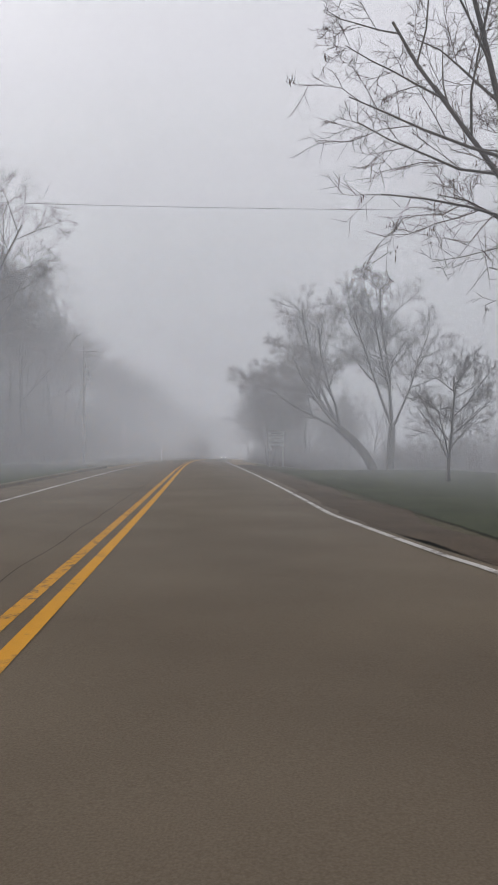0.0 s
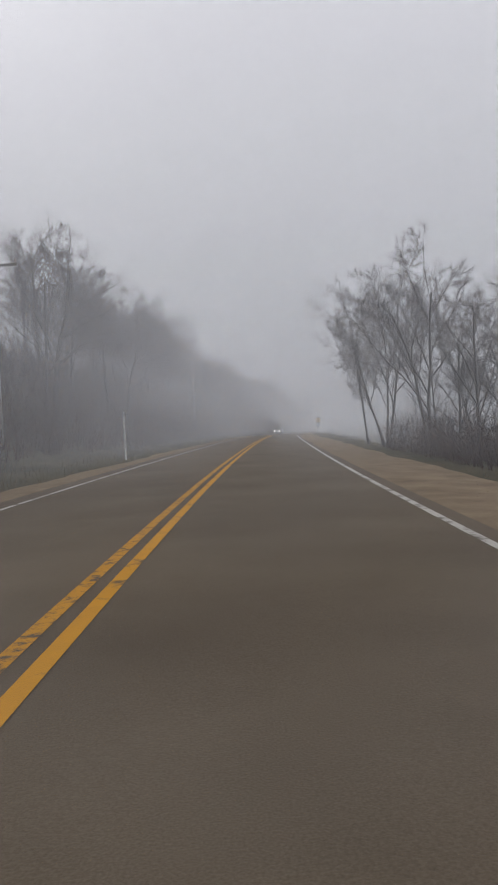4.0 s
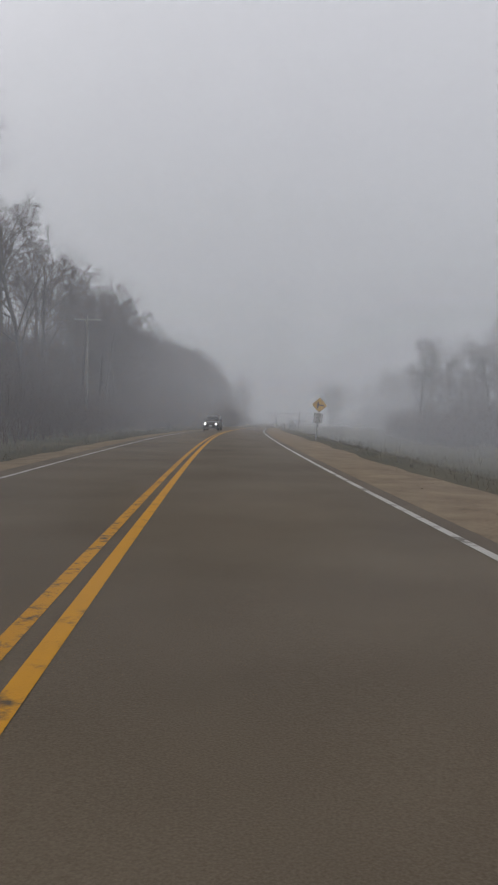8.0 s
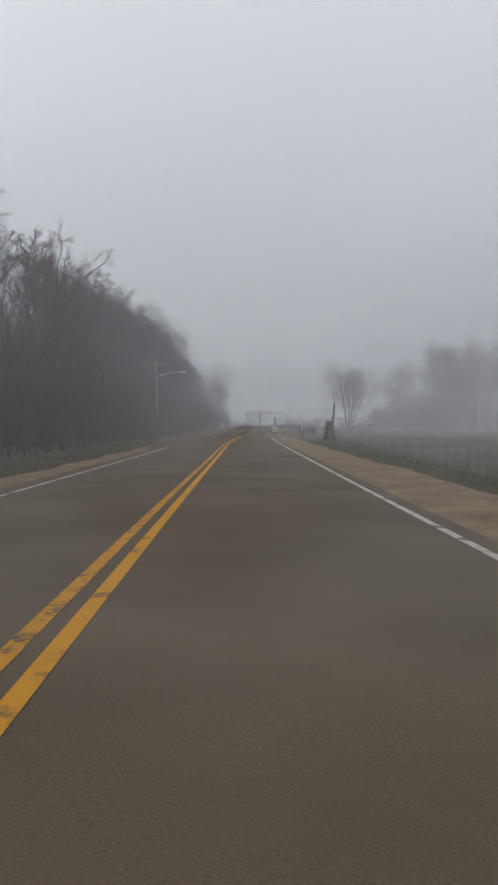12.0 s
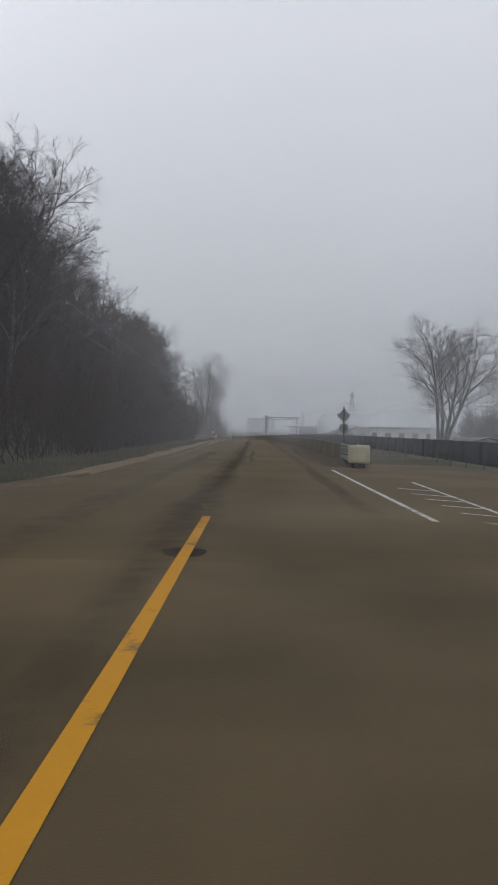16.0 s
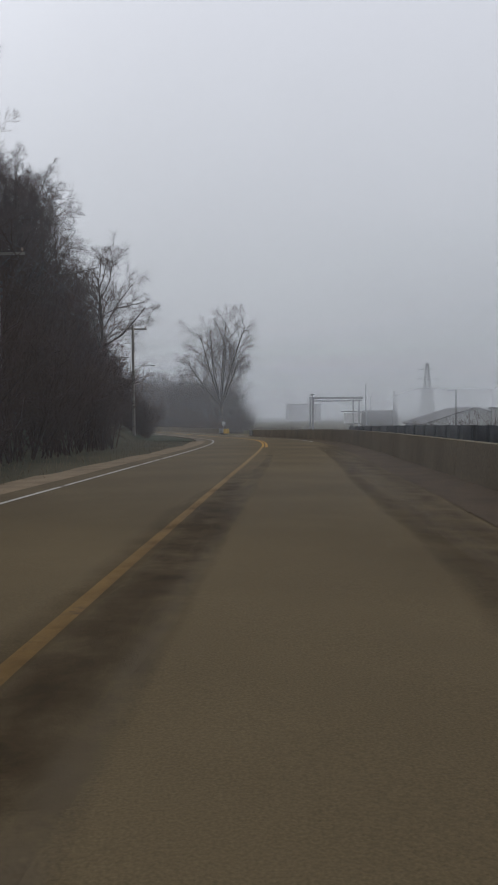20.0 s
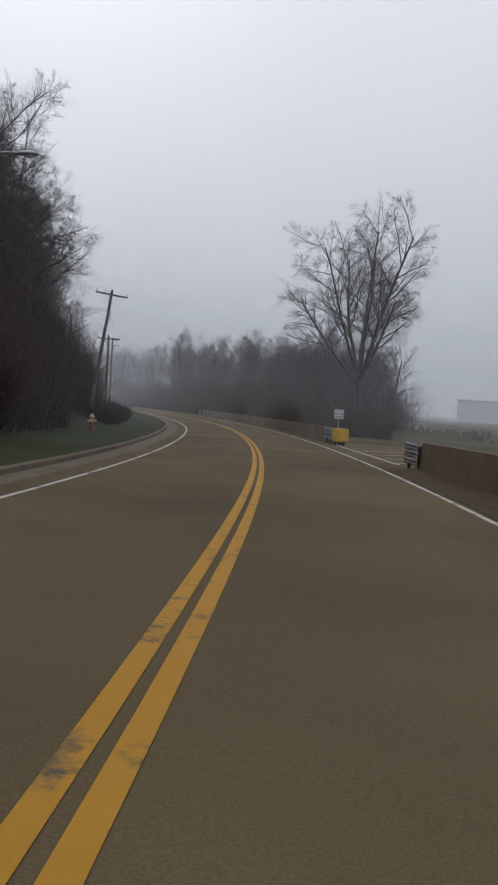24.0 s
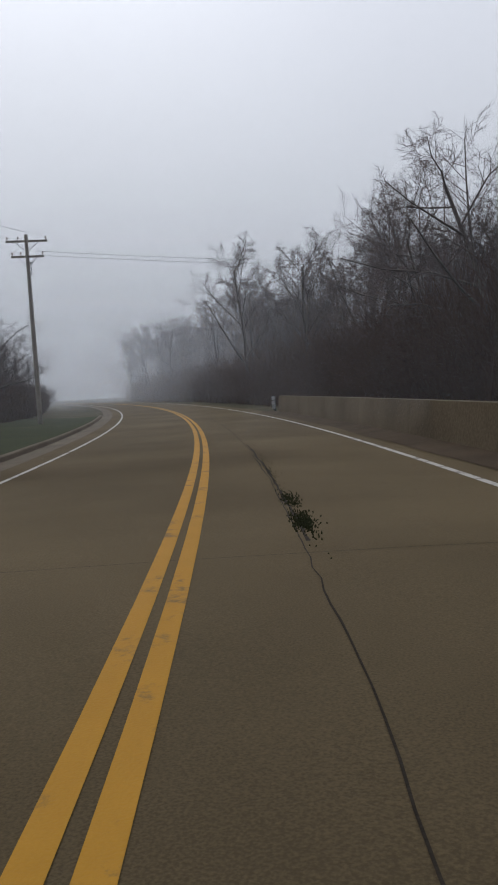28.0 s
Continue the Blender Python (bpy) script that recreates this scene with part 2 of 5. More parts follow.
def build_ground():
    near = [4.6, 5.6, 6.6, 7.6, 8.8, 10, 12, 14, 17, 20, 24, 29, 34, 40]
    far = [60, 100, 200, 450, 1200]
    cols = [-a for a in reversed(far)] + [-a for a in reversed(near)] + [0.0] + near + far
    ss = list(np.arange(-400, -30, 40.0)) + list(np.arange(-30, 871.0, 3.0)) + list(np.arange(881.0, 1490, 60.0))
    vs = []
    for s in ss:
        for lat in cols:
            inner = max(-40.0, min(40.0, lat))
            p = on(s, inner, ground_z(s, inner))
            p.x += lat - inner
            vs.append(p)
    n = len(cols)
    fs = [(i * n + j, i * n + j + 1, (i + 1) * n + j + 1, (i + 1) * n + j) for i in range(len(ss) - 1) for j in range(n - 1)]
    return mesh_ob("ground", solid(vs, fs, "ground", True), GRASS_SOIL)


tagged(build_ground(), "brown winter grass and bare soil along the road", "ground", kind="structure")
S_SLAB, S_END = 309.5, 861.0


def muddied(y0, y1):
    """Asphalt that brown mud from the works' trucks covers more and more between two places."""
    m = material("muddied_asphalt", (0.078, 0.060, 0.040), (0.145, 0.115, 0.080), 0.35, 0.8, 0.3, fine=80, spread=(0.34, 0.68), spec=0.12)
    t = m.node_tree
    b = t.nodes["Principled BSDF"]
    src = b.inputs["Base Color"].links[0].from_socket
    co, sep, way = t.nodes.new("ShaderNodeTexCoord"), t.nodes.new("ShaderNodeSeparateXYZ"), t.nodes.new("ShaderNodeMapRange")
    n, mud, add = t.nodes.new("ShaderNodeTexNoise"), t.nodes.new("ShaderNodeValToRGB"), t.nodes.new("ShaderNodeMath")
    n.inputs["Scale"].default_value, n.inputs["Detail"].default_value = 0.25, 7
    mud.color_ramp.elements[0].position, mud.color_ramp.elements[0].color = 0.34, (0.064, 0.048, 0.025, 1)
    mud.color_ramp.elements[1].position, mud.color_ramp.elements[1].color = 0.68, (0.136, 0.103, 0.056, 1)
    way.inputs["From Min"].default_value, way.inputs["From Max"].default_value = y0, y1
    way.inputs["To Min"].default_value, way.inputs["To Max"].default_value = -0.55, 1.05
    add.use_clamp = True
    mix = t.nodes.new("ShaderNodeMixRGB")
    t.links.new(co.outputs["Object"], n.inputs["Vector"])
    t.links.new(co.outputs["Object"], sep.inputs[0])
    t.links.new(sep.outputs["Y"], way.inputs["Value"])
    t.links.new(way.outputs[0], add.inputs[0])
    t.links.new(n.outputs[0], add.inputs[1])
    t.links.new(n.outputs[0], mud.inputs[0])
    t.links.new(add.outputs[0], mix.inputs[0])
    t.links.new(src, mix.inputs[1])
    t.links.new(mud.outputs[0], mix.inputs[2])
    t.links.new(mix.outputs[0], b.inputs["Base Color"])
    return m


MUDDIED = muddied(on(S_SLAB).y, on(S_SLAB + 56).y)
strip("road", -60, S_SLAB, [(-4.25, -0.04), (-2.0, 0.0), (0, 0.015), (2.0, 0.0), (4.25, -0.04)], ASPHALT, label="worn grey asphalt country road", category="road")
strip("road_muddied", S_SLAB, S_SLAB + 60, [(-4.28, -0.04), (-2.0, 0.0), (0, 0.015), (2.0, 0.0), (lambda s: 4.25 + 0.8 * smooth((s - S_SLAB - 36) / 14), -0.045)], MUDDIED, label="grey asphalt turning muddy brown", category="road")
strip("road_slabs", S_SLAB + 60, S_END, [(-4.3, -0.04), (-2.0, 0.0), (0, 0.015), (2.0, 0.0), (5.05, -0.05)], CONCRETE_ROAD, label="muddy brown concrete road on the bend", category="road")


def crown(lat):
    a = abs(lat)
    return 0.015 - 0.0075 * a if a < 2 else -0.0178 * (a - 2)


def line_strip(name, s0, s1, lat, width, mat, label):
    half = width / 2
    return strip(name, s0, s1, [(lat - half, crown(lat - half) + 0.006), (lat + half, crown(lat + half) + 0.006)], mat, label=label, category="road marking")


S_FADE0, S_FADE1 = 373.1, 494.2
for side in (-1, 1):
    first = S_FADE0 if side > 0 else S_FADE0 - 24
    for nm, a, b, mat in (("centre_line", -60, first, YELLOW), ("centre_line_faded", first, S_FADE1, YELLOW_FAINT), ("centre_line_bend", S_FADE1, S_END, YELLOW_BEND)):
        if nm == "centre_line_faded" and side > 0:
            continue
        if nm == "centre_line_faded":
            a = 426.9
        if nm == "centre_line" and side < 0:
            mat = YELLOW_CHIPPED
        line_strip(nm, a, b, side * (0.105 if nm == "centre_line_bend" else 0.135), 0.135, mat, "yellow painted centre line, chipped and worn")
W_L, W_R = -3.6, 3.89
line_strip("edge_line_left", 8, 316, W_L, 0.11, WHITE, "thin white painted edge line")
line_strip("edge_line_left_worn", 398, 440, W_L, 0.11, WHITE_FAINT, "faint white edge line worn away by mud")
line_strip("edge_line_left_bend", 440, S_END, W_L, 0.11, WHITE, "thin white painted edge line")
line_strip("edge_line_right", 18, 355.8, W_R, 0.12, WHITE, "thin white painted edge line, broken in places")
line_strip("edge_line_right_pull_off", 374.3, 392.0, W_R, 0.12, WHITE, "thin white painted edge line, broken in places")
line_strip("edge_line_right_bend", 511.2, S_END, W_R, 0.12, WHITE, "thin white painted edge line")

FLARE = [(8.7, 4.55), (9.7, 4.39), (11.8, 4.2), (15.9, 3.89), (40, 3.89)]
strip("edge_line_right_start", FLARE[0][0] - 1.2, 18.1, [(lambda s: ramp_at(s, FLARE) - 0.06, lambda s: -0.0255 - 0.0002 * (s - 8)), (lambda s: ramp_at(s, FLARE) + 0.06, lambda s: -0.0255 - 0.0004 * (s - 8))], WHITE, 0.5, label="thin white painted edge line", category="road marking")
strip("road_start_widening", -30, 14, [(4.0, -0.034), (lambda s: 4.3 + 1.2 * smooth((14 - s) / 12), -0.04)], ASPHALT, 1.0, label="worn grey asphalt at the widened road edge", category="road")


# ---- trees ----
def unit(v):
    return v / (np.linalg.norm(v) + 1e-9)


def grow(rng, p, way, length, r, level, out, spec, least, fat=0.66):
    """A branch and all that grows from it. spec: children per level, their angle, relative length, wander, pull upwards, points."""
    kids, angle, ratio, wander, lift, pts_n = spec[level]
    pts, d = [p], way
    for _ in range(pts_n - 1):
        d = unit(d + rng.normal(0, wander, 3) + np.array((0, 0, lift)))
        pts.append(pts[-1] + d * length / (pts_n - 1))
    pts = np.array(pts)
    last = level == len(spec) - 1
    radii = r * np.linspace(1.0, 0.35 if not last else 0.4, pts_n)
    out[level].append((pts, radii))
    if last:
        return
    start = 0.27 if level == 0 else 0.18
    for k in range(kids):
        t = start + (1 - start) * (k + rng.uniform(0.2, 0.9)) / kids
        f = t * (pts_n - 1)
        i = min(int(f), pts_n - 2)
        q = pts[i] + (pts[i + 1] - pts[i]) * (f - i)
        along = unit(pts[i + 1] - pts[i])
        side = unit(np.cross(along, rng.normal(0, 1, 3)))
        if level == 0:  # limbs stand evenly round the trunk
            u = unit(np.cross(along, np.array((1.0, 0.2, 0.1))))
            turn = 2.4 * k + rng.uniform(-0.5, 0.5)
            side = u * math.cos(turn) + np.cross(along, u) * math.sin(turn)
        a = radians(angle * rng.uniform(0.7, 1.25))
        new_way = unit(along * math.cos(a) + side * math.sin(a))
        ln = length * ratio * rng.uniform(0.7, 1.2) * (1.2 - 0.6 * t)
        grow(rng, q, new_way, ln, max(r * (1 - 0.6 * t) * fat, least), level + 1, out, spec, least, fat)


def tubes(branches, sides):
    """One mesh's places and quads for branches with the same count of points."""
    groups = {}
    for pts, radii in branches:
        groups.setdefault(len(pts), []).append((pts, radii))
    all_v, all_f, base = [], [], 0
    ang = np.arange(sides) * 2 * math.pi / sides
    for n, bs in groups.items():
        P = np.array([b[0] for b in bs])
        R = np.array([b[1] for b in bs])
        tan = np.gradient(P, axis=1)
        tan /= np.linalg.norm(tan, axis=2, keepdims=True) + 1e-9
        ref = np.where(np.abs(tan[..., 2:3]) > 0.9, np.array((1.0, 0, 0)), np.array((0, 0, 1.0)))
        u = np.cross(tan, ref)
        u /= np.linalg.norm(u, axis=2, keepdims=True) + 1e-9
        v = np.cross(tan, u)
        ring = P[:, :, None] + R[:, :, None, None] * (np.cos(ang)[:, None] * u[:, :, None] + np.sin(ang)[:, None] * v[:, :, None])
        nb = len(bs)
        all_v.append(ring.reshape(-1, 3))
        b, i, k = np.meshgrid(np.arange(nb), np.arange(n - 1), np.arange(sides), indexing="ij")
        k2 = (k + 1) % sides
        at = lambda ii, kk: base + (b * n + ii) * sides + kk
        all_f.append(np.stack([at(i, k), at(i, k2), at(i + 1, k2), at(i + 1, k)], -1).reshape(-1, 4))
        base += nb * n * sides
    return np.concatenate(all_v), np.concatenate(all_f)


def tree(name, seed, height, trunk_r, spec, label, lean=(0, 0), stems=1, splay=0.0, fat=0.66, fine=0.00072, fork=0.0):
    """A bare tree: trunk with its main limbs, and the crown of branches and twigs."""
    rng = np.random.default_rng(seed)
    out = [[] for _ in spec]
    if fork:  # one trunk that parts into ascending limbs
        u = np.linspace(0, 1, 6)
        z = fork * height * u
        out[0].append((np.stack([lean[0] * z * u, lean[1] * z * u, z - 0.4 * (1 - u)], -1), trunk_r * np.array((1.25, 1.0, 0.95, 0.92, 0.92, 0.8))))
    for k in range(stems):
        a = k * 2.4 + seed
        if fork:
            low_limb = k > 4
            out_by = splay * (0.35 if k == 0 else rng.uniform(1.5, 2.2) if low_limb else rng.uniform(0.75, 1.2))
            way = unit(np.array((lean[0] + out_by * math.cos(a), lean[1] + out_by * math.sin(a), 1.0)))
            top = fork * height * rng.uniform(0.82, 0.99)
            bow = top * top / (fork * height)
            grow(rng, np.array((lean[0] * bow, lean[1] * bow, top)), way, height * (1 - fork) * (1.0 if k == 0 else rng.uniform(0.55, 0.7) if low_limb else rng.uniform(0.8, 1.0)), trunk_r * rng.uniform(0.34, 0.5), 0, out, spec, height * fine, fat)
            continue
        way = unit(np.array((lean[0] + splay * math.cos(a), lean[1] + splay * math.sin(a), 1.0)))
        foot = np.array((0.5 * splay * math.cos(a), 0.5 * splay * math.sin(a), -0.4))
        grow(rng, foot, way, height * (0.84 if stems == 1 else 0.84 * rng.uniform(0.8, 1.0)), trunk_r, 0, out, spec, height * fine, fat)
    ob = thing(name, Matrix(), label, "tree")
    if not fork:
        for pts, radii in out[0]:
            radii[0] *= 1.35
    v, f = tubes(out[0] + out[1], 6)
    mesh_ob("trunk", quads(v, f, "trunk"), BARK, ob)
    vs, fs, base = [], [], 0
    for level in range(2, len(spec)):
        v, f = tubes(out[level], 3)
        vs.append(v)
        fs.append(f + base)
        base += len(v)
    mesh_ob("crown", quads(np.concatenate(vs), np.concatenate(fs), "crown"), TWIG, ob)
    return ob


# children, angle, length ratio, wander, lift, points
UPRIGHT = [(13, 36, 0.47, 0.05, 0.07, 7), (8, 40, 0.5, 0.10, 0.06, 4), (7, 42, 0.55, 0.17, 0.04, 3), (6, 40, 0.58, 0.2, 0.03, 2), (0, 0, 0, 0.22, 0.05, 2)]
SPREAD = [(11, 50, 0.58, 0.10, 0.04, 7), (8, 46, 0.52, 0.16, 0.04, 4), (7, 44, 0.55, 0.2, 0.03, 3), (6, 42, 0.58, 0.2, 0.02, 2), (0, 0, 0, 0.25, 0.0, 2)]
SAPLING = [(9, 36, 0.5, 0.08, 0.08, 5), (7, 38, 0.5, 0.16, 0.05, 3), (5, 38, 0.55, 0.2, 0.03, 2)]

KINDS = []
for i in range(4):
    KINDS.append((tree("forest_tree", 20 + i, 13.0, 0.17, UPRIGHT, "tall bare grey deciduous tree in the roadside wood", fat=0.52, fine=0.0006), 13.0))
for i in range(3):
    KINDS.append((tree("spreading_tree", 40 + i, 11.0, 0.18, SPREAD, "bare spreading deciduous tree in the roadside wood", fat=0.52, fine=0.0006), 11.0))
for i in range(2):
    KINDS.append((tree("sapling", 60 + i, 6.0, 0.06, SAPLING, "thin bare sapling at the wood's edge"), 6.0))


def plant(kind, s, lat, height, spin=None, group="roadside trees", tilt=0.0):
    ob, h = KINDS[kind]
    k = height / h
    p = on(s, lat, ground_z(s, lat) if abs(lat) <= 40 else ground_z(s, math.copysign(40, lat)))
    m = pose(p.x, p.y, p.z, tilt, 0, random.uniform(0, 360) if spin is None else spin) @ Matrix.Diagonal((k, k, k, 1))
    return tagged(copy_thing(ob, m), group=group)


def wood(s0, s1, lat0, lat1, count, h0, h1, group, kinds=(0, 1, 2, 3, 4, 5, 6)):
    for i in range(count):
        s = s0 + (s1 - s0) * (i + random.uniform(0, 1)) / count
        lat = lat0 + (lat1 - lat0) * random.random() ** 0.8
        plant(random.choice(kinds), s, lat, random.uniform(h0, h1), group=group, tilt=random.uniform(-3, 3))


random.seed(5)
# hillside wood beside the opposite lane
wood(49.8, 93.1, -12.5, -25, 24, 12, 17, "hillside wood")
wood(93.1, 224.0, -12, -24, 36, 11, 15, "hillside wood")
wood(224.0, 347.5, -11.5, -23, 40, 11, 15, "hillside wood")
wood(347.5, 384.6, -12, -22, 18, 12.5, 14.8, "hillside wood")
wood(384.6, 420.9, -12.5, -22, 19, 14, 16, "hillside wood")
wood(420.9, 482.66, -12.5, -22, 16, 11.5, 14.5, "hillside wood")
wood(482.66, 519.66, -14.5, -23, 18, 11.5, 14.2, "hillside wood")
wood(522.66, 594.15, -13.5, -24, 26, 9.5, 12.5, "hillside wood")
wood(594.15, 628.0, -14.5, -25, 20, 10, 13, "hillside wood")
wood(636.0, 731.0, -15, -40, 16, 5, 8, "hillside wood")
# trees of the low ground on the near side
wood(69.8, 100.4, 10.5, 19, 16, 6, 9, "verge trees", (0, 1, 2, 3, 7, 8))
wood(83.1, 123.1, 8.3, 11.5, 14, 5.5, 8.0, "verge trees", (0, 1, 2, 3, 7, 8))
wood(662.08, 700.08, -11.5, -16.5, 11, 6, 8.5, "bend thicket", (1, 4, 5, 6))
wood(265.3, 315.3, 27, 50, 16, 14, 19, "marsh trees")
wood(440.6, 502.6, 37, 90, 22, 15, 20, "river trees")
wood(416.6, 452.6, 42, 76, 15, 15, 20, "river trees")
# wood behind the parapet and beyond the bend
wood(634, 675.42, 10.5, 28, 44, 9.5, 13.5, "wood behind the parapet")
wood(675.42, 801.0, 9, 36, 50, 13, 17.5, "wood behind the parapet")
for ob, _ in KINDS:
    for o in (*ob.children_recursive, ob):
        bpy.data.objects.remove(o)


# ---- fog ----
def mist_material(name, density, river):
    """A sheet that stands in for fog: light passes, a share of it is scattered. Fades at the ground to hide its foot
    line, thins out upwards.
    """
    m = bpy.data.materials.new(name)
    m.use_nodes = True
    t = m.node_tree
    t.nodes.clear()
    out = t.nodes.new("ShaderNodeOutputMaterial")
    mix = t.nodes.new("ShaderNodeMixShader")
    clear = t.nodes.new("ShaderNodeBsdfTransparent")
    front = t.nodes.new("ShaderNodeBsdfDiffuse")
    front.inputs["Color"].default_value = (0.915, 0.945, 0.98, 1)
    co = t.nodes.new("ShaderNodeTexCoord")
    sep = t.nodes.new("ShaderNodeSeparateXYZ")
    rise = t.nodes.new("ShaderNodeValToRGB")
    e = rise.color_ramp.elements
    e[0].position, e[0].color = 0.0, (0, 0, 0, 1)
    e[1].position, e[1].color = 0.014, (1, 1, 1, 1)
    for pos, val in ((0.14, 1.0), (0.34, 0.5), (0.75, 0.0)):
        x = e.new(pos)
        x.color = (val, val, val, 1)
    scale = t.nodes.new("ShaderNodeMath")
    scale.operation = "DIVIDE"
    scale.inputs[1].default_value = 60.0
    dens = t.nodes.new("ShaderNodeMath")
    dens.operation = "MULTIPLY"
    dens.inputs[1].default_value = density
    t.links.new(co.outputs["Object"], sep.inputs[0])
    side, low, deep = t.nodes.new("ShaderNodeMath"), t.nodes.new("ShaderNodeMapRange"), t.nodes.new("ShaderNodeMath")
    side.operation, deep.operation = "ABSOLUTE", "ADD"
    low.inputs["From Min"].default_value, low.inputs["From Max"].default_value = 5.0, 13.0
    low.inputs["To Min"].default_value, low.inputs["To Max"].default_value = 0.0, 2.0
    t.links.new(sep.outputs["X"], side.inputs[0])
    t.links.new(side.outputs[0], low.inputs["Value"])
    t.links.new(sep.outputs["Z"], deep.inputs[0])
    t.links.new(low.outputs[0], deep.inputs[1])
    t.links.new(deep.outputs[0], scale.inputs[0])
    t.links.new(scale.outputs[0], rise.inputs[0])
    camera_gap = t.nodes.new("ShaderNodeVectorMath")  # left clear round the camera's way
    camera_gap.operation = "DISTANCE"
    camera_gap.inputs[1].default_value = (0, 0, 1.35)
    fade = t.nodes.new("ShaderNodeMapRange")
    fade.interpolation_type = "SMOOTHSTEP"
    fade.inputs["From Min"].default_value, fade.inputs["From Max"].default_value = 0.42, 0.95
    both = t.nodes.new("ShaderNodeMath")
    both.operation = "MULTIPLY"
    t.links.new(co.outputs["Object"], camera_gap.inputs[0])
    t.links.new(camera_gap.outputs["Value"], fade.inputs["Value"])
    t.links.new(rise.outputs[0], both.inputs[0])
    t.links.new(fade.outputs[0], both.inputs[1])
    right_boost = t.nodes.new("ShaderNodeMapRange")  # thickened right of the road so that the works look fainter
    right_boost.interpolation_type = "SMOOTHSTEP"
    right_boost.inputs["From Min"].default_value, right_boost.inputs["From Max"].default_value = 14, 50
    right_boost.inputs["To Min"].default_value, right_boost.inputs["To Max"].default_value = 1.0, 1.0 + river
    wet = t.nodes.new("ShaderNodeMath")
    wet.operation = "MULTIPLY"
    t.links.new(sep.outputs["X"], right_boost.inputs["Value"])
    t.links.new(both.outputs[0], wet.inputs[0])
    t.links.new(right_boost.outputs[0], wet.inputs[1])
    t.links.new(wet.outputs[0], dens.inputs[0])
    t.links.new(dens.outputs[0], mix.inputs[0])
    t.links.new(clear.outputs[0], mix.inputs[1])
    t.links.new(front.outputs[0], mix.inputs[2])
    t.links.new(mix.outputs[0], out.inputs["Surface"])
    return m


THICK = [(-20, 0.012), (40, 0.0125), (82, 0.0108), (171.2, 0.0075), (264.7, 0.0054), (320, 0.0042), (361.1, 0.0031), (450.8, 0.0017), (532.7, 0.0015), (620.0, 0.0018), (670.0, 0.0032), (740.0, 0.009), (911.0, 0.011)]


# the camera's way, where each fog sheet has its hole: (s, lat)
CAMERA_WAY = [(-0, 1.42), (20, 1.15), (40, 1.05), (61, 1.25), (82, 1.45), (93, 1.28), (137, 0.96), (149, 0.97), (171, 1.10), (194, 1.14), (206, 1.06), (217, 1.00), (241, 1.01), (252, 1.16), (301, 1.01), (314, 0.93), (337, 0.91), (361, 0.91), (373, 1.08), (385, 1.20), (408, 1.46), (430, 1.33), (451, 1.39), (470, 1.44), (480, 1.10), (522, 0.55), (533, 0.71), (543, 0.87), (553, 1.07), (564, 0.90), (574, 0.78), (593, 0.58), (611, 0.58)]


def build_mist():
    mats, s = {}, 4.0
    while s < 841.0:
        k = ramp_at(s, THICK)
        gap = 0.055 / k
        # extra haze on the right, ended at s 575 to 615 so the bend's wood stays dark
        d = (round(1 - math.exp(-k * gap), 3), round(4.4 * smooth((s - 300) / 120) * (1 - smooth((s - 575) / 40)), 1))
        if d not in mats:
            mats[d] = mist_material("mist", *d)
        c, r = ramp_at(s + gap / 2, CAMERA_WAY), 0.42
        outer = [(-260, -3), (260, -3), (260, 60), (-260, 60)]
        inner = [(-r, 1.35 - r), (r, 1.35 - r), (r, 1.35 + r), (-r, 1.35 + r)]
        vs = [(x, 0, h) for x, h in outer + inner]
        ob = mesh_ob("mist", solid(vs, [(j, (j + 1) % 4, 4 + (j + 1) % 4, 4 + j) for j in range(4)], "mist"), mats[d])
        ob.matrix_world = beside(s + gap / 2, c)
        ob.visible_shadow = False
        tagged(ob, "thin upright sheet standing in for grey morning fog", "fog", "fog", "stuff")
        s += gap


build_mist()


# ---- utility poles ----
STEEL = material("galvanised_steel", (0.22, 0.22, 0.22), (0.38, 0.38, 0.38), 2.0, 0.5, 0.15, 0.7, fine=30)
DARK_STEEL = material("dark_steel", (0.05, 0.05, 0.052), (0.10, 0.10, 0.10), 2.0, 0.6, 0.1, 0.5, fine=30)
CERAMIC = material("insulator_ceramic", (0.12, 0.07, 0.05), (0.2, 0.13, 0.1), 5, 0.3)
SIGN_WHITE = material("sign_white", (0.55, 0.55, 0.53), (0.68, 0.68, 0.66), 2.0, 0.45, 0.05, fine=18)
SIGN_YELLOW = material("sign_yellow", (0.55, 0.30, 0.02), (0.70, 0.40, 0.035), 2.0, 0.45, 0.05, fine=18)
SIGN_BACK = material("sign_back_aluminium", (0.27, 0.275, 0.28), (0.38, 0.385, 0.39), 2.0, 0.55, 0.1, 0.2, fine=14)
SIGN_BLACK = material("sign_black", (0.012, 0.012, 0.012), (0.03, 0.03, 0.03), 4.0, 0.5)
CREAM = material("cream_plastic", (0.42, 0.38, 0.26), (0.58, 0.53, 0.38), 1.4, 0.55, 0.15, fine=12)
BUMPER_YELLOW = material("yellow_plastic", (0.42, 0.26, 0.03), (0.60, 0.38, 0.06), 1.4, 0.55, 0.15, fine=12)
SCREEN = material("black_fence_screen", (0.008, 0.0095, 0.0125), (0.019, 0.022, 0.028), 0.7, 0.85, 0.3, fine=12)
LAMP_GLASS = material("lamp_glass", (0.4, 0.4, 0.38), (0.55, 0.55, 0.52), 3, 0.3)


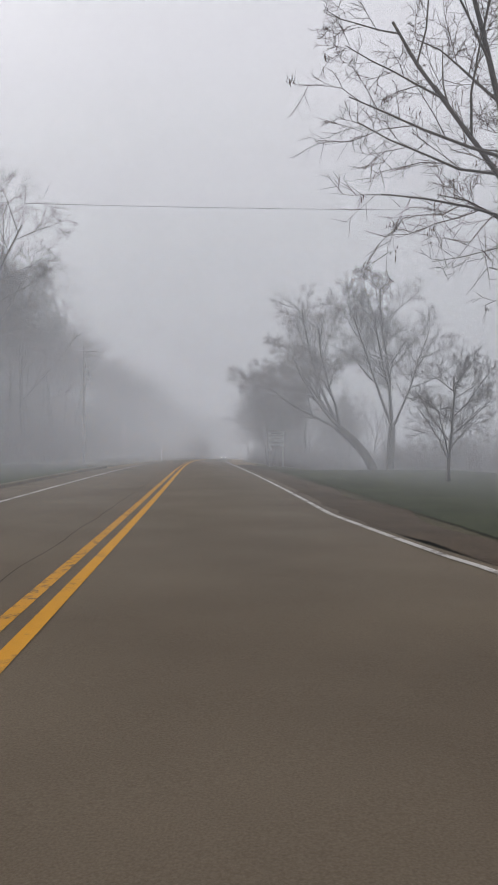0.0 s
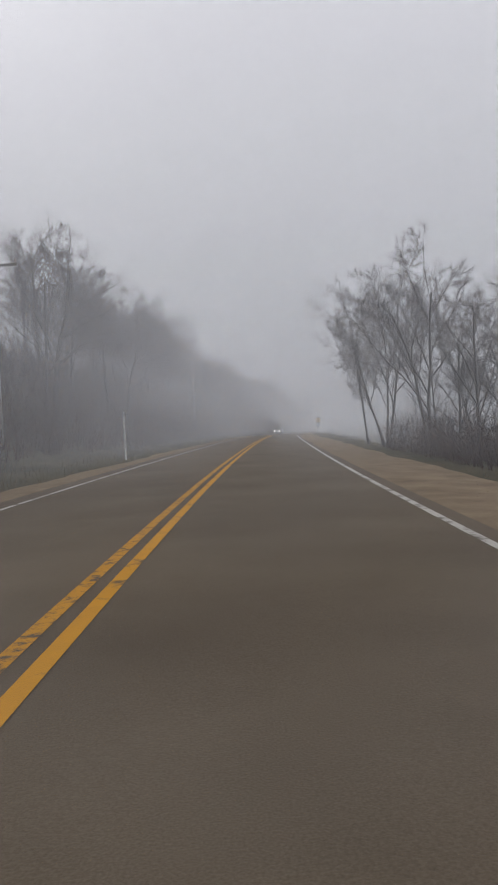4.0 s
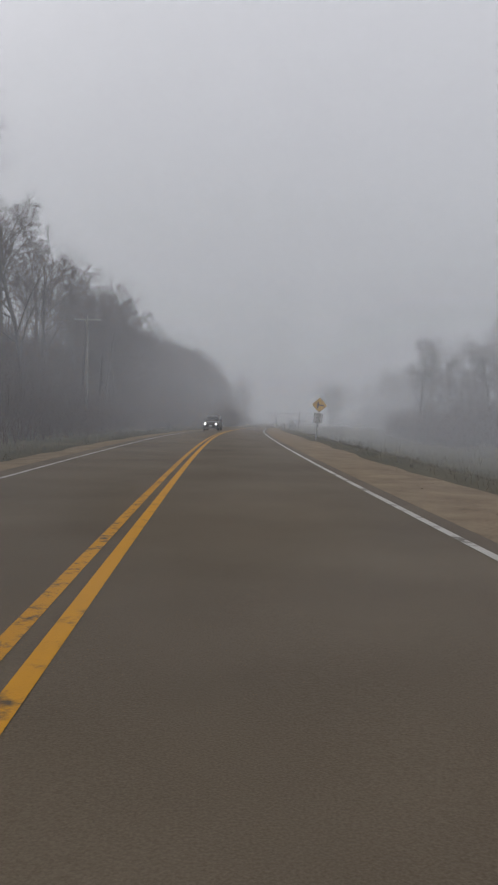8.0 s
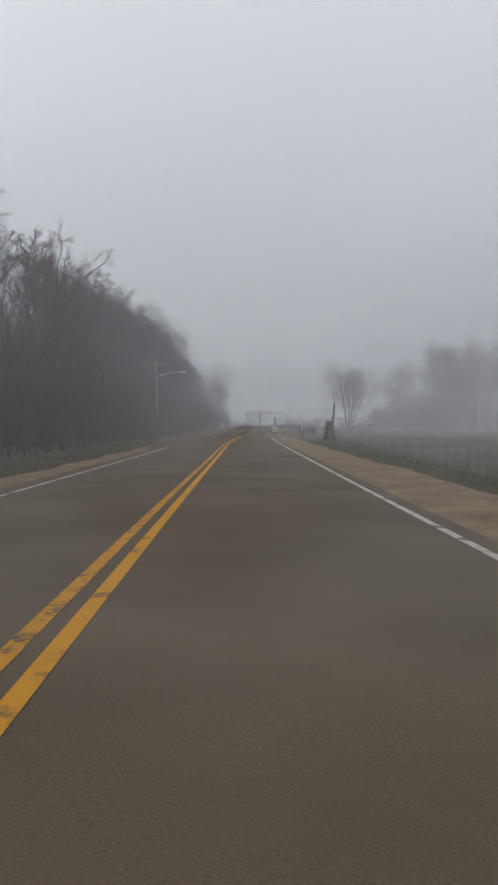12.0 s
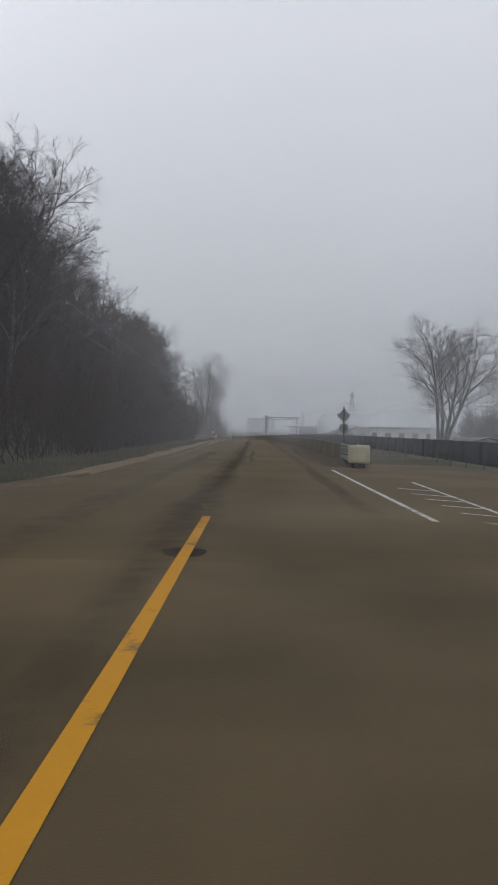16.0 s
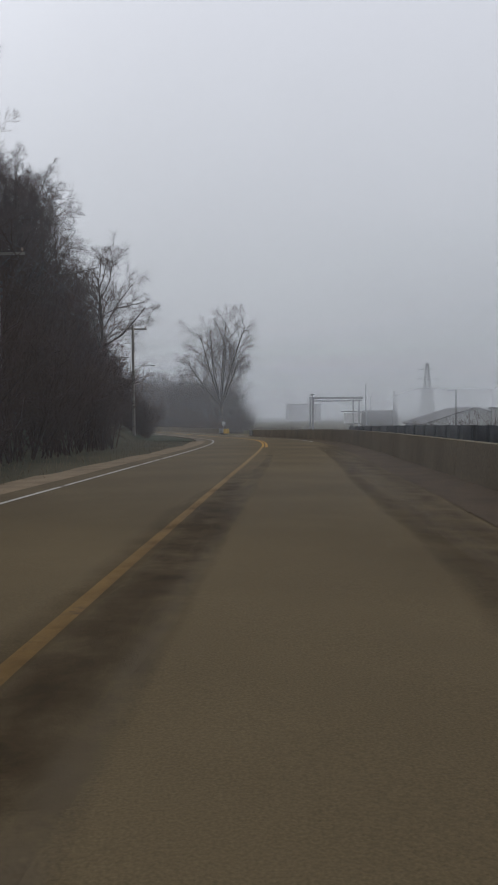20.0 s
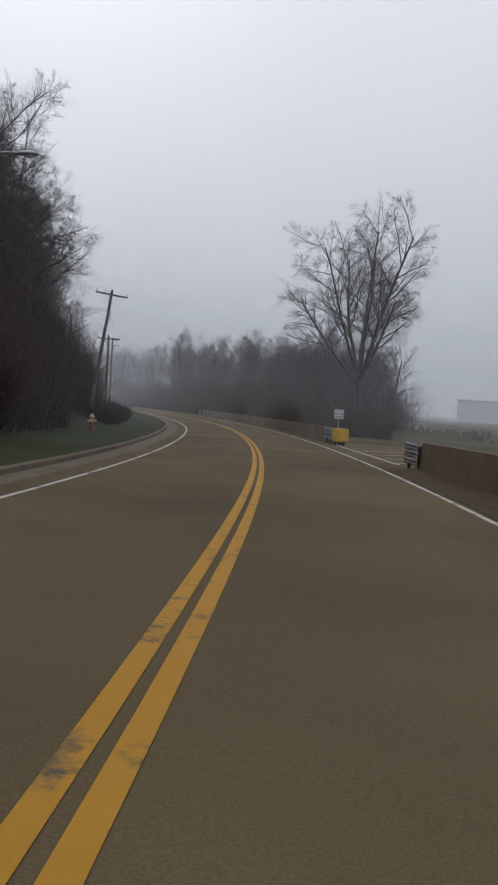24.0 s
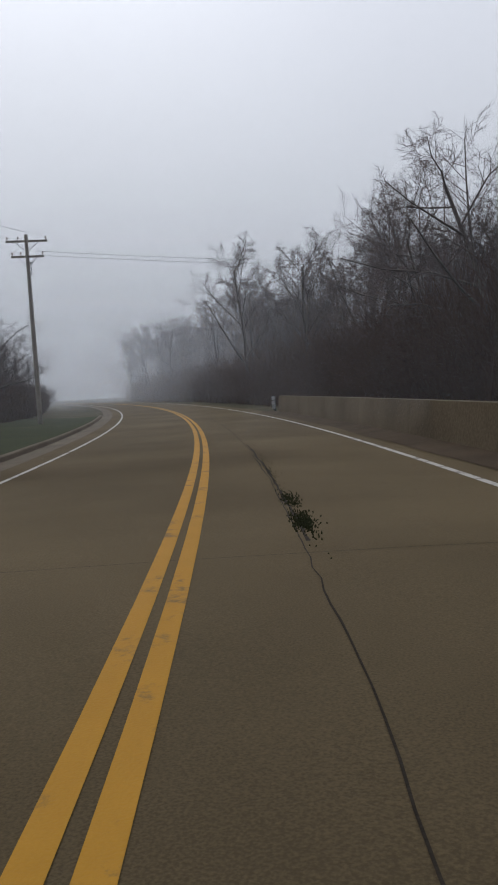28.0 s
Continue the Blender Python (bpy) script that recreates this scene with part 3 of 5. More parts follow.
def utility_pole(s, lat, height, lean=0.0, arm_turn=0.0, lamp=0.0, second=False, foot=None, can=False):
    """A wooden pole with crossarm, braces and insulators; lamp: length of a street lamp's arm."""
    z0 = ground_z(s, lat) if foot is None else foot
    ob = thing("utility_pole", beside(s, lat, z0 - 0.3, arm_turn) @ pose(0, 0, 0, 0, lean, 0),
               "leaning weathered wooden utility pole with a crossarm" if lean else "weathered wooden utility pole with a crossarm", "utility pole", "utility poles")
    h = height - z0 + 0.3
    part("pole", rodded((0, 0, 0), (0, 0, h), 0.155, 0.10, 12), POLE_WOOD, ob)
    arms = [(h - 0.35, 2.4)] + ([(h - 1.25, 1.9)] if second else [])
    for z, w in arms:
        part("crossarm", boxed((w, 0.10, 0.12), (0, 0.13, z), bevel=0.012), POLE_WOOD, ob)
        for sx in (-1, 1):
            part("brace", rodded((sx * w * 0.28, 0.13, z - 0.05), (0, 0.11, z - 0.65), 0.016), DARK_STEEL, ob)
        for x in (-w * 0.46, -w * 0.2, w * 0.46):
            bm = rodded((x, 0.13, z + 0.06), (x, 0.13, z + 0.16), 0.02)
            rod(bm, (x, 0.13, z + 0.16), (x, 0.13, z + 0.27), 0.06, 0.035)
            part("insulator", bm, CERAMIC, ob)
    if can:
        bm = rodded((0.36, 0, h - 2.9), (0.36, 0, h - 2.0), 0.24, sides=18)
        rod(bm, (0.36, 0, h - 2.0), (0.36, 0, h - 1.93), 0.255, 0.2, sides=18)
        rod(bm, (0.1, 0, h - 2.3), (0.2, 0, h - 2.3), 0.05)
        tr = part("transformer", bm, STEEL, ob, "grey transformer can")
        for x in (0.28, 0.44):
            part("bushing", rodded((x, 0, h - 1.93), (x, 0, h - 1.72), 0.035, 0.02, 8), CERAMIC, tr)
    if not lamp and not can:
        bm = bmesh.new()
        for k in range(3):
            rod(bm, (0.18, 0, h - 1.6 - 0.3 * k), (0.18, 0, h - 1.78 - 0.3 * k), 0.05, 0.03)
            rod(bm, (0.0, 0, h - 1.65 - 0.3 * k), (0.18, 0, h - 1.65 - 0.3 * k), 0.015)
        part("hanger", bm, DARK_STEEL, ob)
    if lamp:
        z, pts = h - 1.9, []
        for k in range(9):
            u = k / 8
            pts.append((lamp * u, 0, z + 0.55 * math.sin(u * 1.7)))
        bm = bmesh.new()
        for a, b in zip(pts, pts[1:]):
            rod(bm, a, b, 0.035, sides=8)
        part("lamp_arm", bm, STEEL, ob)
        x, y, zz = pts[-1]
        bm = bmesh.new()
        bmesh.ops.create_uvsphere(bm, u_segments=14, v_segments=8, radius=1, matrix=Matrix.Translation((x + 0.25, y, zz)) @ Matrix.Diagonal((0.38, 0.15, 0.09, 1)))
        head = part("lamp_head", bm, STEEL, ob)
        bm = bmesh.new()
        bmesh.ops.create_uvsphere(bm, u_segments=12, v_segments=6, radius=1, matrix=Matrix.Translation((x + 0.3, y, zz - 0.07)) @ Matrix.Diagonal((0.2, 0.11, 0.07, 1)))
        part("lens", bm, LAMP_GLASS, head)
    return ob


def wire(a, b, sag, r=0.009):
    """A hanging cable from a to b."""
    n, pts = 16, []
    a, b = Vector(a), Vector(b)
    for k in range(n + 1):
        u = k / n
        p = a.lerp(b, u)
        p.z -= sag * 4 * u * (1 - u)
        pts.append(p)
    bm = bmesh.new()
    for p, q in zip(pts, pts[1:]):
        rod(bm, p, q, r, sides=5)
    me = bpy.data.meshes.new("power_line")
    bm.to_mesh(me)
    bm.free()
    return tagged(mesh_ob("power_line", me, SIGN_BLACK), "thin black overhead power line", "cable", "power lines")


POLES = [
    # s, lat, top, lean, lamp, second arm
    (77.3, -9.93, 11.05, 0, 0, False),
    (120.49, -11.39, 9.99, 0, 0, False),
    (200.9, -11.21, 9.99, 0, 0, False),
    (243.15, -12.15, 10.34, 0, 0, False),
    (360.08, -9.64, 9.16, 0, 2.9, False),
    (486.19, -11.7, 9.33, 0, 0, False),
    (521.75, -10.47, 10.13, 0, 0, False),
    (559.42, -12.41, 10.92, 0, 4.02, False),
    (594.15, -11.0, 10.1, 7.5, 0, False),
    (623.3, -10.96, 8.8, 0, 0, False),
    (660.08, -8.34, 11.16, 0, 0, True),
]
for s, lat, top, lean, lamp, second in POLES:
    utility_pole(s, lat, top, lean, 0.0, lamp, second, can=s < 80)
TOPS = [on(p[0], p[1], p[2] - 0.1) for p in POLES]
for a, b in zip(TOPS[:-1], TOPS[1:]):
    if (a - b).length < 130:
        for k in (-1.05, 1.05):
            wire(a + Vector((k, 0, 0)), b + Vector((k, 0, 0)), 0.9)
utility_pole(670.08, 34, 11.6)
# lines that cross the road
e_top = TOPS[-1]
for dz in (-0.9, -1.15):
    wire(e_top + Vector((0.6, 0, dz)), on(670.08, 34, 11.0 + dz), 0.5)
wire(on(31.0, -34, 11.6), on(31.0, 34, 11.4), 0.9, 0.009)


# ---- signs ----
def lettering(words, size, at, m, mat, parent, bold=0.0):
    """Words as thin solid letters on a sign's face, x to the right and z up, in the sign's own frame."""
    cu = bpy.data.curves.new("lettering", "FONT")
    cu.body, cu.size, cu.align_x, cu.align_y = words, size, "CENTER", "CENTER"
    cu.extrude, cu.offset, cu.resolution_u = 0.0015, bold, 2
    tmp = new("lettering", cu)
    dg = bpy.context.evaluated_depsgraph_get()
    me = bpy.data.meshes.new_from_object(tmp.evaluated_get(dg))
    bpy.data.objects.remove(tmp)
    me.transform(Matrix.Translation(at) @ pose(0, 0, 0, 90, 0, 0))
    me.transform(m)
    return mesh_ob("lettering", me, mat, parent)


def plate(w, h, m, mat, parent, name="panel", radius=0.04, border=None, thick=0.004):
    """A sign plate with rounded corners, in the x-z plane, facing -y."""
    bm = bmesh.new()

    def outline(inset, y):
        vs = []
        for cx, cz, a0 in ((1, 1, 0), (-1, 1, 90), (-1, -1, 180), (1, -1, 270)):
            for k in range(5):
                a = radians(a0 + 22.5 * k)
                r = max(radius - inset, 0.005)
                vs.append(bm.verts.new(m @ Vector((cx * (w / 2 - inset - r) + r * math.cos(a), y, cz * (h / 2 - inset - r) + r * math.sin(a)))))
        return vs

    a, b = outline(0, -thick / 2), outline(0, thick / 2)
    bm.faces.new(a)
    bm.faces.new(list(reversed(b)))
    for i in range(len(a)):
        bm.faces.new((a[i - 1], b[i - 1], b[i], a[i]))
    bmesh.ops.recalc_face_normals(bm, faces=bm.faces)
    ob = part(name, bm, mat, parent)
    if border:
        bm = bmesh.new()
        a, b = outline(0.015, -thick / 2 - 0.0015), outline(0.03, -thick / 2 - 0.0015)
        for i in range(len(a)):
            bm.faces.new((a[i - 1], a[i], b[i], b[i - 1]))
        part("border", bm, border, ob)
    return ob


def channel_post(parent, x, top, mat, w=0.06, foot=-0.3):
    bm = bmesh.new()
    box(bm, (w, 0.006, top - foot), (x, 0.03, (top + foot) / 2))
    for k in (-1, 1):
        box(bm, (0.006, 0.03, top - foot), (x + k * w / 2, 0.045, (top + foot) / 2))
    part("post", bm, mat, parent)


UP = Matrix()
# sign white darkened in its colour, for a board that stands backlit
SIGN_BACKLIT = material("backlit_sign_white", (0.22, 0.22, 0.215), (0.31, 0.31, 0.30), 1.5, 0.6, 0.05, fine=14)
# side road warning with the speed limit
sg = thing("side_road_sign", beside(227.98, 7.17, 0) @ pose(0, 0, 0, 0, 5.5, 0), "yellow side road warning diamond over a white speed limit sign, leaning", "road sign")
zc = 2.31
channel_post(sg, 0, zc + 0.3, STEEL, foot=-1.2)
dia = plate(0.76, 0.76, Matrix.Translation((0, 0, zc)) @ pose(0, 0, 0, 0, 45, 0), SIGN_YELLOW, sg, border=SIGN_BLACK)
bm = boxed((0.10, 0.004, 0.46), (-0.11, -0.005, zc))
part("road_symbol", bm, SIGN_BLACK, dia)
part("side_road_symbol", boxed((0.36, 0.004, 0.085), (0.12, -0.005, zc)), SIGN_BLACK, dia)
lim = plate(0.61, 0.70, Matrix.Translation((0, 0, zc - 0.93)), SIGN_WHITE, sg, border=SIGN_BLACK)
for w, sz, z in (("SPEED", 0.155, 0.22), ("LIMIT", 0.155, 0.065), ("35", 0.36, -0.18)):
    lettering(w, sz, (0, -0.005, zc - 0.93 + z), UP, SIGN_BLACK, lim, 0.004)

# parking regulations board on two posts
pk = thing("parking_sign", beside(61.31, 7.08, 0), "white parking regulations board on two wooden posts", "road sign")
zc = 2.02
for x in (-0.5, 0.52):
    part("post", boxed((0.09, 0.09, zc + 0.95), (x, 0.06, (zc - 0.05) / 2 - 0.2), bevel=0.008), POLE_WOOD, pk)
brd = plate(1.25, 1.15, Matrix.Translation((0, 0, zc)), SIGN_BACKLIT, pk, border=SIGN_BLACK)
for w, sz, z in (("PARKING", 0.19, 0.42), ("REGULATIONS", 0.17, 0.25), ("YEAR-ROUND", 0.125, 0.05), ("LIMITED TO 24 HOURS", 0.095, -0.09), ("SNOW EMERGENCY", 0.125, -0.25), ("NO ON-STREET", 0.09, -0.38), ("PARKING PERMITTED", 0.09, -0.49)):
    lettering(w, sz, (0, -0.005, zc + z), UP, SIGN_BLACK, brd, 0.002)
pl = plate(0.3, 0.3, Matrix.Translation((-0.5, -0.01, zc - 0.78)), SIGN_BACKLIT, pk, "small_panel")
bm = bmesh.new()
for k in range(24):
    a, b = radians(15 * k), radians(15 * k + 15)
    rod(bm, (-0.5 + 0.115 * math.cos(a), -0.016, zc - 0.78 + 0.115 * math.sin(a)), (-0.5 + 0.115 * math.cos(b), -0.016, zc - 0.78 + 0.115 * math.sin(b)), 0.012, sides=5)
rod(bm, (-0.58, -0.016, zc - 0.70), (-0.42, -0.016, zc - 0.86), 0.010, sides=5)
part("ring", bm, SIGN_BLACK, pl)
lettering("P", 0.2, (-0.5, -0.016, zc - 0.78), UP, SIGN_BLACK, pl, 0.003)


def no_motor_sign(s, lat, zc, turn=0.0):
    ob = thing("no_motor_vehicles_sign", beside(s, lat, 0, turn), "white no motor vehicles sign on a steel post", "road sign", "no motor vehicles signs")
    channel_post(ob, 0, zc + 0.35, STEEL)
    b = plate(0.61, 0.61, Matrix.Translation((0, 0, zc)), SIGN_WHITE, ob, border=SIGN_BLACK)
    for w, sz, z in (("NO", 0.15, 0.17), ("MOTOR", 0.14, 0.0), ("VEHICLES", 0.115, -0.17)):
        lettering(w, sz, (0, -0.005, zc + z), UP, SIGN_BLACK, b, 0.003)


no_motor_sign(582.97, 6.0, 1.73)
no_motor_sign(377.04, 10.48, 1.42)
# signs of the opposite lane, seen from behind
bs = thing("back_of_signs", beside(402.73, 5.43, 0), "grey backs of a diamond and a round sign on one post", "road sign")
zc = 2.31
part("post", rodded((0, -0.04, -0.2), (0, -0.04, zc + 0.45), 0.045), DARK_STEEL, bs)
plate(0.5, 0.5, Matrix.Translation((0, 0.02, zc)) @ pose(0, 0, 0, 0, 45, 0), SIGN_BACK, bs, "diamond_panel")
plate(0.52, 0.52, Matrix.Translation((0, 0.02, zc - 0.66)), SIGN_BACK, bs, "round_panel", radius=0.255)


# ---- marker posts, bollard, hydrant ----
def marker_post(s, lat, h, label):
    ob = thing("marker_post", beside(s, lat, ground_z(s, lat)), label, "post")
    part("stake", boxed((0.09, 0.012, h), (0, 0, h / 2 - 0.05), bevel=0.003), SIGN_WHITE, ob)
    part("cap", boxed((0.095, 0.016, 0.22), (0, 0, h - 0.2), bevel=0.003), SIGN_BACK, ob)


marker_post(124.55, -6.19, 2.6, "tall thin pale marker post on the verge")
bo = thing("bollard", beside(360.09, 7.54, -0.12), "squat concrete bollard with a thin pipe on top", "bollard")
bm = bmesh.new()
rod(bm, (0, 0, -0.1), (0, 0, 1.0), 0.27, 0.24, 20)
part("body", bm, CURB, bo)
part("pipe", rodded((0.03, 0, 0.99), (0.06, 0, 1.65), 0.06, 0.05), SIGN_WHITE, bo)
hy = thing("fire_hydrant", beside(573.71, -8.08, 0.21), "faded red fire hydrant with a pale bonnet on the grass", "fire hydrant")
RED = material("faded_red_paint", (0.28, 0.06, 0.035), (0.42, 0.12, 0.07), 4, 0.6, 0.1)
bm = rodded((0, 0, -0.1), (0, 0, 0.62), 0.12, 0.105, 16)
rod(bm, (0, 0, 0.02), (0, 0, 0.06), 0.17, sides=16)
rod(bm, (0, 0, 0.56), (0, 0, 0.60), 0.16, sides=16)
part("barrel", bm, RED, hy)
bm = bmesh.new()
bmesh.ops.create_uvsphere(bm, u_segments=16, v_segments=8, radius=0.135, matrix=Matrix.Translation((0, 0, 0.61)))
rod(bm, (0, 0, 0.72), (0, 0, 0.80), 0.03, sides=6)
part("bonnet", bm, CREAM, hy)
for a, r in (((-1, 0, 0), 0.06), ((1, 0, 0), 0.06), ((0, -1, 0), 0.08)):
    v = Vector(a)
    bm = rodded(v * 0.08 + Vector((0, 0, 0.42)), v * 0.2 + Vector((0, 0, 0.42)), r, sides=12)
    rod(bm, v * 0.2 + Vector((0, 0, 0.42)), v * 0.225 + Vector((0, 0, 0.42)), r * 1.15, sides=6)
    part("nozzle", bm, CREAM, hy)


# ---- parapet with its guards ----
LB, HB = 5.22, 0.88


def parapet(name, s0, s1, label):
    prof = [(LB, -0.1), (LB + 0.02, 0.08), (LB + 0.10, HB), (LB + 0.36, HB), (LB + 0.44, -0.3)]
    ob = thing(name, Matrix(), label, "barrier", "concrete parapets", "structure")
    length, n = 6.0, int(round((s1 - s0) / 6.0))
    for k in range(n):
        a, b = s0 + (s1 - s0) * k / n + 0.012, s0 + (s1 - s0) * (k + 1) / n - 0.012
        vs, m = [], len(prof)
        cuts = [a + (b - a) * j / 3 for j in range(4)]
        for s in cuts:
            for lat, z in prof:
                vs.append(on(s, lat, z))
        fs = [(i * m + j, i * m + (j + 1) % m, (i + 1) * m + (j + 1) % m, (i + 1) * m + j) for i in range(3) for j in range(m)]
        fs += [tuple(reversed(range(m))), tuple(3 * m + j for j in range(m))]
        mesh_ob("slab", solid(vs, fs, "slab"), PARAPET, ob)
    return ob


def rail_profile(bm, y0, y1, x, z, depth=0.07, height=0.3):
    """One corrugated rail along y at x, facing -x."""
    zs = np.linspace(-height / 2, height / 2, 13)
    xs = x - depth * (0.5 + 0.5 * np.cos(zs / height * 4 * math.pi + math.pi))
    a = [bm.verts.new((float(p), y0, z + float(q))) for p, q in zip(xs, zs)]
    b = [bm.verts.new((float(p), y1, z + float(q))) for p, q in zip(xs, zs)]
    for i in range(12):
        bm.faces.new((a[i], b[i], b[i + 1], a[i + 1]))


def guard_end(s, lat, nose_mat, label, facing=1, length=2.0, splay=0.0):
    """A crash cushion: corrugated rails on posts, with a rounded nose."""
    ob = thing("crash_cushion", beside(s, lat, -0.06, splay if facing > 0 else 180 - splay), label, "crash cushion", "crash cushions")
    for z in (0.36, 0.62, 0.86) if nose_mat else (0.30, 0.55, 0.80):
        for sx in (-1, 1):
            bm = bmesh.new()
            rail_profile(bm, 0, length, 0, z, 0.07, 0.22)
            bmesh.ops.solidify(bm, geom=list(bm.faces), thickness=0.006)
            bmesh.ops.transform(bm, matrix=Matrix.Translation((sx * 0.34, 0, 0)) @ Matrix.Diagonal((sx, 1, 1, 1)) @ Matrix.Diagonal((-1, 1, 1, 1)), verts=bm.verts)
            bmesh.ops.recalc_face_normals(bm, faces=bm.faces)
            part("rail", bm, STEEL, ob)
    for y in np.arange(0.25, length, 1.6):
        for sx in (-1, 1):
            part("post", boxed((0.10, 0.14, 0.9), (sx * 0.24, y, 0.38), bevel=0.006), DARK_STEEL, ob)
    if nose_mat:
        bm = bmesh.new()
        ring = []
        for z, g in ((0.22, 0.93), (0.30, 1.0), (0.88, 1.0), (0.97, 0.94)):
            vs = []
            for k in range(13):
                a = radians(180 + 15 * k)
                vs.append(bm.verts.new((0.46 * g * math.cos(a), 0.55 * g * math.sin(a), z)))
            vs += [bm.verts.new((0.46 * g, 0.18, z)), bm.verts.new((-0.46 * g, 0.18, z))]
            ring.append(vs)
        n = len(ring[0])
        for a, b in zip(ring, ring[1:]):
            for i in range(n):
                bm.faces.new((a[i], a[(i + 1) % n], b[(i + 1) % n], b[i]))
        bm.faces.new(list(reversed(ring[0])))
        bm.faces.new(ring[-1])
        bmesh.ops.recalc_face_normals(bm, faces=bm.faces)
        part("nose", bm, nose_mat, ob, "rounded plastic nose")
        part("skid", boxed((0.36, 0.5, 0.14), (0.05, -0.05, 0.14), bevel=0.02), DARK_STEEL, ob)
    return ob


S_P0, S_GAP0, S_GAP1, S_P1 = 399.04, 558.64, 581.98, 655.42
parapet("parapet", S_P0, S_GAP0, "long low concrete road parapet stained brown")
parapet("parapet", S_GAP1, S_P1, "low concrete road parapet on the bend, stained brown")
guard_end(S_P0 - 4.0, LB + 0.05, CREAM, "crash cushion with a cream rounded nose at the parapet's end", 1, 3.9)
guard_end(S_GAP1 - 4.0, LB + 0.1, BUMPER_YELLOW, "crash cushion with a yellow rounded nose at the parapet's end", 1, 3.9)
guard_end(S_GAP0 + 1.9, LB + 0.25, None, "grey corrugated steel crash cushion at the parapet's end", -1)
guard_end(S_P1 + 1.2, LB + 0.25, None, "grey corrugated steel crash cushion at the far parapet's end", -1, 1.2)
# silt in the gutter along the parapet
strip("gutter_silt", S_P0 - 4, S_GAP0, [(lambda s: W_R + 0.15 + 0.35 * noise.noise((s * 0.13, 3, 1)), -0.022), (4.5, -0.03), (LB + 0.01, 0.02)], DIRT, label="brown silt washed along the parapet's foot", category="silt")
strip("gutter_silt_bend", S_GAP1, S_P1 + 2, [(lambda s: W_R + 0.5 + 0.2 * noise.noise((s * 0.2, 3, 1)), -0.026), (4.6, -0.03), (LB + 0.01, 0.02)], DIRT, label="brown silt and leaves along the parapet's foot", category="silt")


# ---- shoulders, kerb, aprons and paint on them ----
def rough_edge(base, amp, seed, f=0.25):
    return lambda s: base + amp * noise.noise((s * f, seed, 0.5)) + 0.4 * amp * noise.noise((s * f * 4, seed, 3.5))


strip("shoulder_right", 66.2, 355.5, [(4.22, -0.045), (5.0, -0.05), (rough_edge(6.4, 0.35, 1), -0.09), (rough_edge(6.8, 0.35, 1), -0.2)], GRAVEL, 1.0, label="tan gravel shoulder", category="shoulder")
strip("shoulder_dirt", -20, 67.2, [(lambda s: rough_edge(4.2, 0.18, 4, 0.6)(s) + 0.75 * smooth((15 - s) / 9), -0.03), (lambda s: 4.9 + 0.7 * smooth((15 - s) / 9), -0.05), (lambda s: rough_edge(5.6, 0.4, 5)(s) + 0.7 * smooth((15 - s) / 9), -0.09), (lambda s: rough_edge(5.9, 0.4, 5)(s) + 0.7 * smooth((15 - s) / 9), -0.2)], DIRT, 0.8, label="dark muddy shoulder with broken edges", category="shoulder")
strip("shoulder_left", 54.2, 521.6, [(-4.22, -0.045), (-4.7, -0.05), (rough_edge(-5.5, 0.3, 2), -0.09), (rough_edge(-5.8, 0.3, 2), -0.2)], GRAVEL, 1.0, label="tan gravel shoulder", category="shoulder")
strip("gutter_start", -30, 56.2, [(-4.22, -0.045), (-5.2, -0.06)], CURB, label="pale concrete gutter", category="gutter")
strip("gutter_bend", 519.6, S_END, [(-4.27, -0.045), (-5.05, -0.07)], CURB, label="pale concrete gutter along the bend", category="gutter")


def kerb(s0, s1, lat, label):
    ob = thing("kerb", Matrix(), label, "kerb", "kerbs", "structure")
    n = int((s1 - s0) / 3.0)
    for k in range(n):
        a, b = s0 + (s1 - s0) * k / n + 0.008, s0 + (s1 - s0) * (k + 1) / n - 0.008
        prof = [(lat + 0.02, -0.15), (lat - 0.01, 0.045), (lat - 0.04, 0.07), (lat - 0.18, 0.07), (lat - 0.18, -0.15)]
        vs = [on(s, q, z + 0.01 * noise.noise((k * 1.7, 0, 0))) for s in (a, b) for q, z in prof]
        fs = [(j, (j + 1) % 5, 5 + (j + 1) % 5, 5 + j) for j in range(5)] + [(4, 3, 2, 1, 0), (5, 6, 7, 8, 9)]
        mesh_ob("kerbstone", solid(vs, fs, "kerbstone"), CURB, ob)


kerb(-10, 56.2, -5.2, "pale concrete kerb beside the lawn")
kerb(519.6, 671.0, -5.05, "pale concrete kerb around the grassy bend")
lawn_bits = (("lawn_left", -30, 58.2, -5.4, -20), ("lawn_right", -30, 49.8, 5.9, 17), ("lawn_bend", 519.6, 671.0, -5.25, -11))
for nm, a, b, l0, l1 in lawn_bits:
    cols = [(l0 + (l1 - l0) * k / 6, (lambda q: (lambda s: max(ground_z(s, q), -0.13) + 0.03 + (0.08 if q < -5 else 0)))(l0 + (l1 - l0) * k / 6)) for k in range(7)]
    strip(nm, a, b, cols, LAWN, 2.0, label="short green grass", category="lawn")
# paved aprons beside the road
strip("apron", 353.5, S_P0 + 1, [(4.9, lambda s: -0.055 - 0.2 * smooth((359 - s) / 6)), (8.0, lambda s: -0.06 - 0.25 * smooth((361 - s) / 8)), (rough_edge(10.6, 0.3, 8), lambda s: -0.09 - 0.3 * smooth((363 - s) / 10)), (11.2, -0.4)], CONCRETE_ROAD, label="paved pull-off beside the road", category="pavement")
strip("apron_gap", S_GAP0 + 1.0, S_GAP1 - 1.0, [(4.9, -0.055), (8.0, -0.06), (14.0, -0.08)], CONCRETE_ROAD, label="muddy paved opening between the parapets", category="pavement")


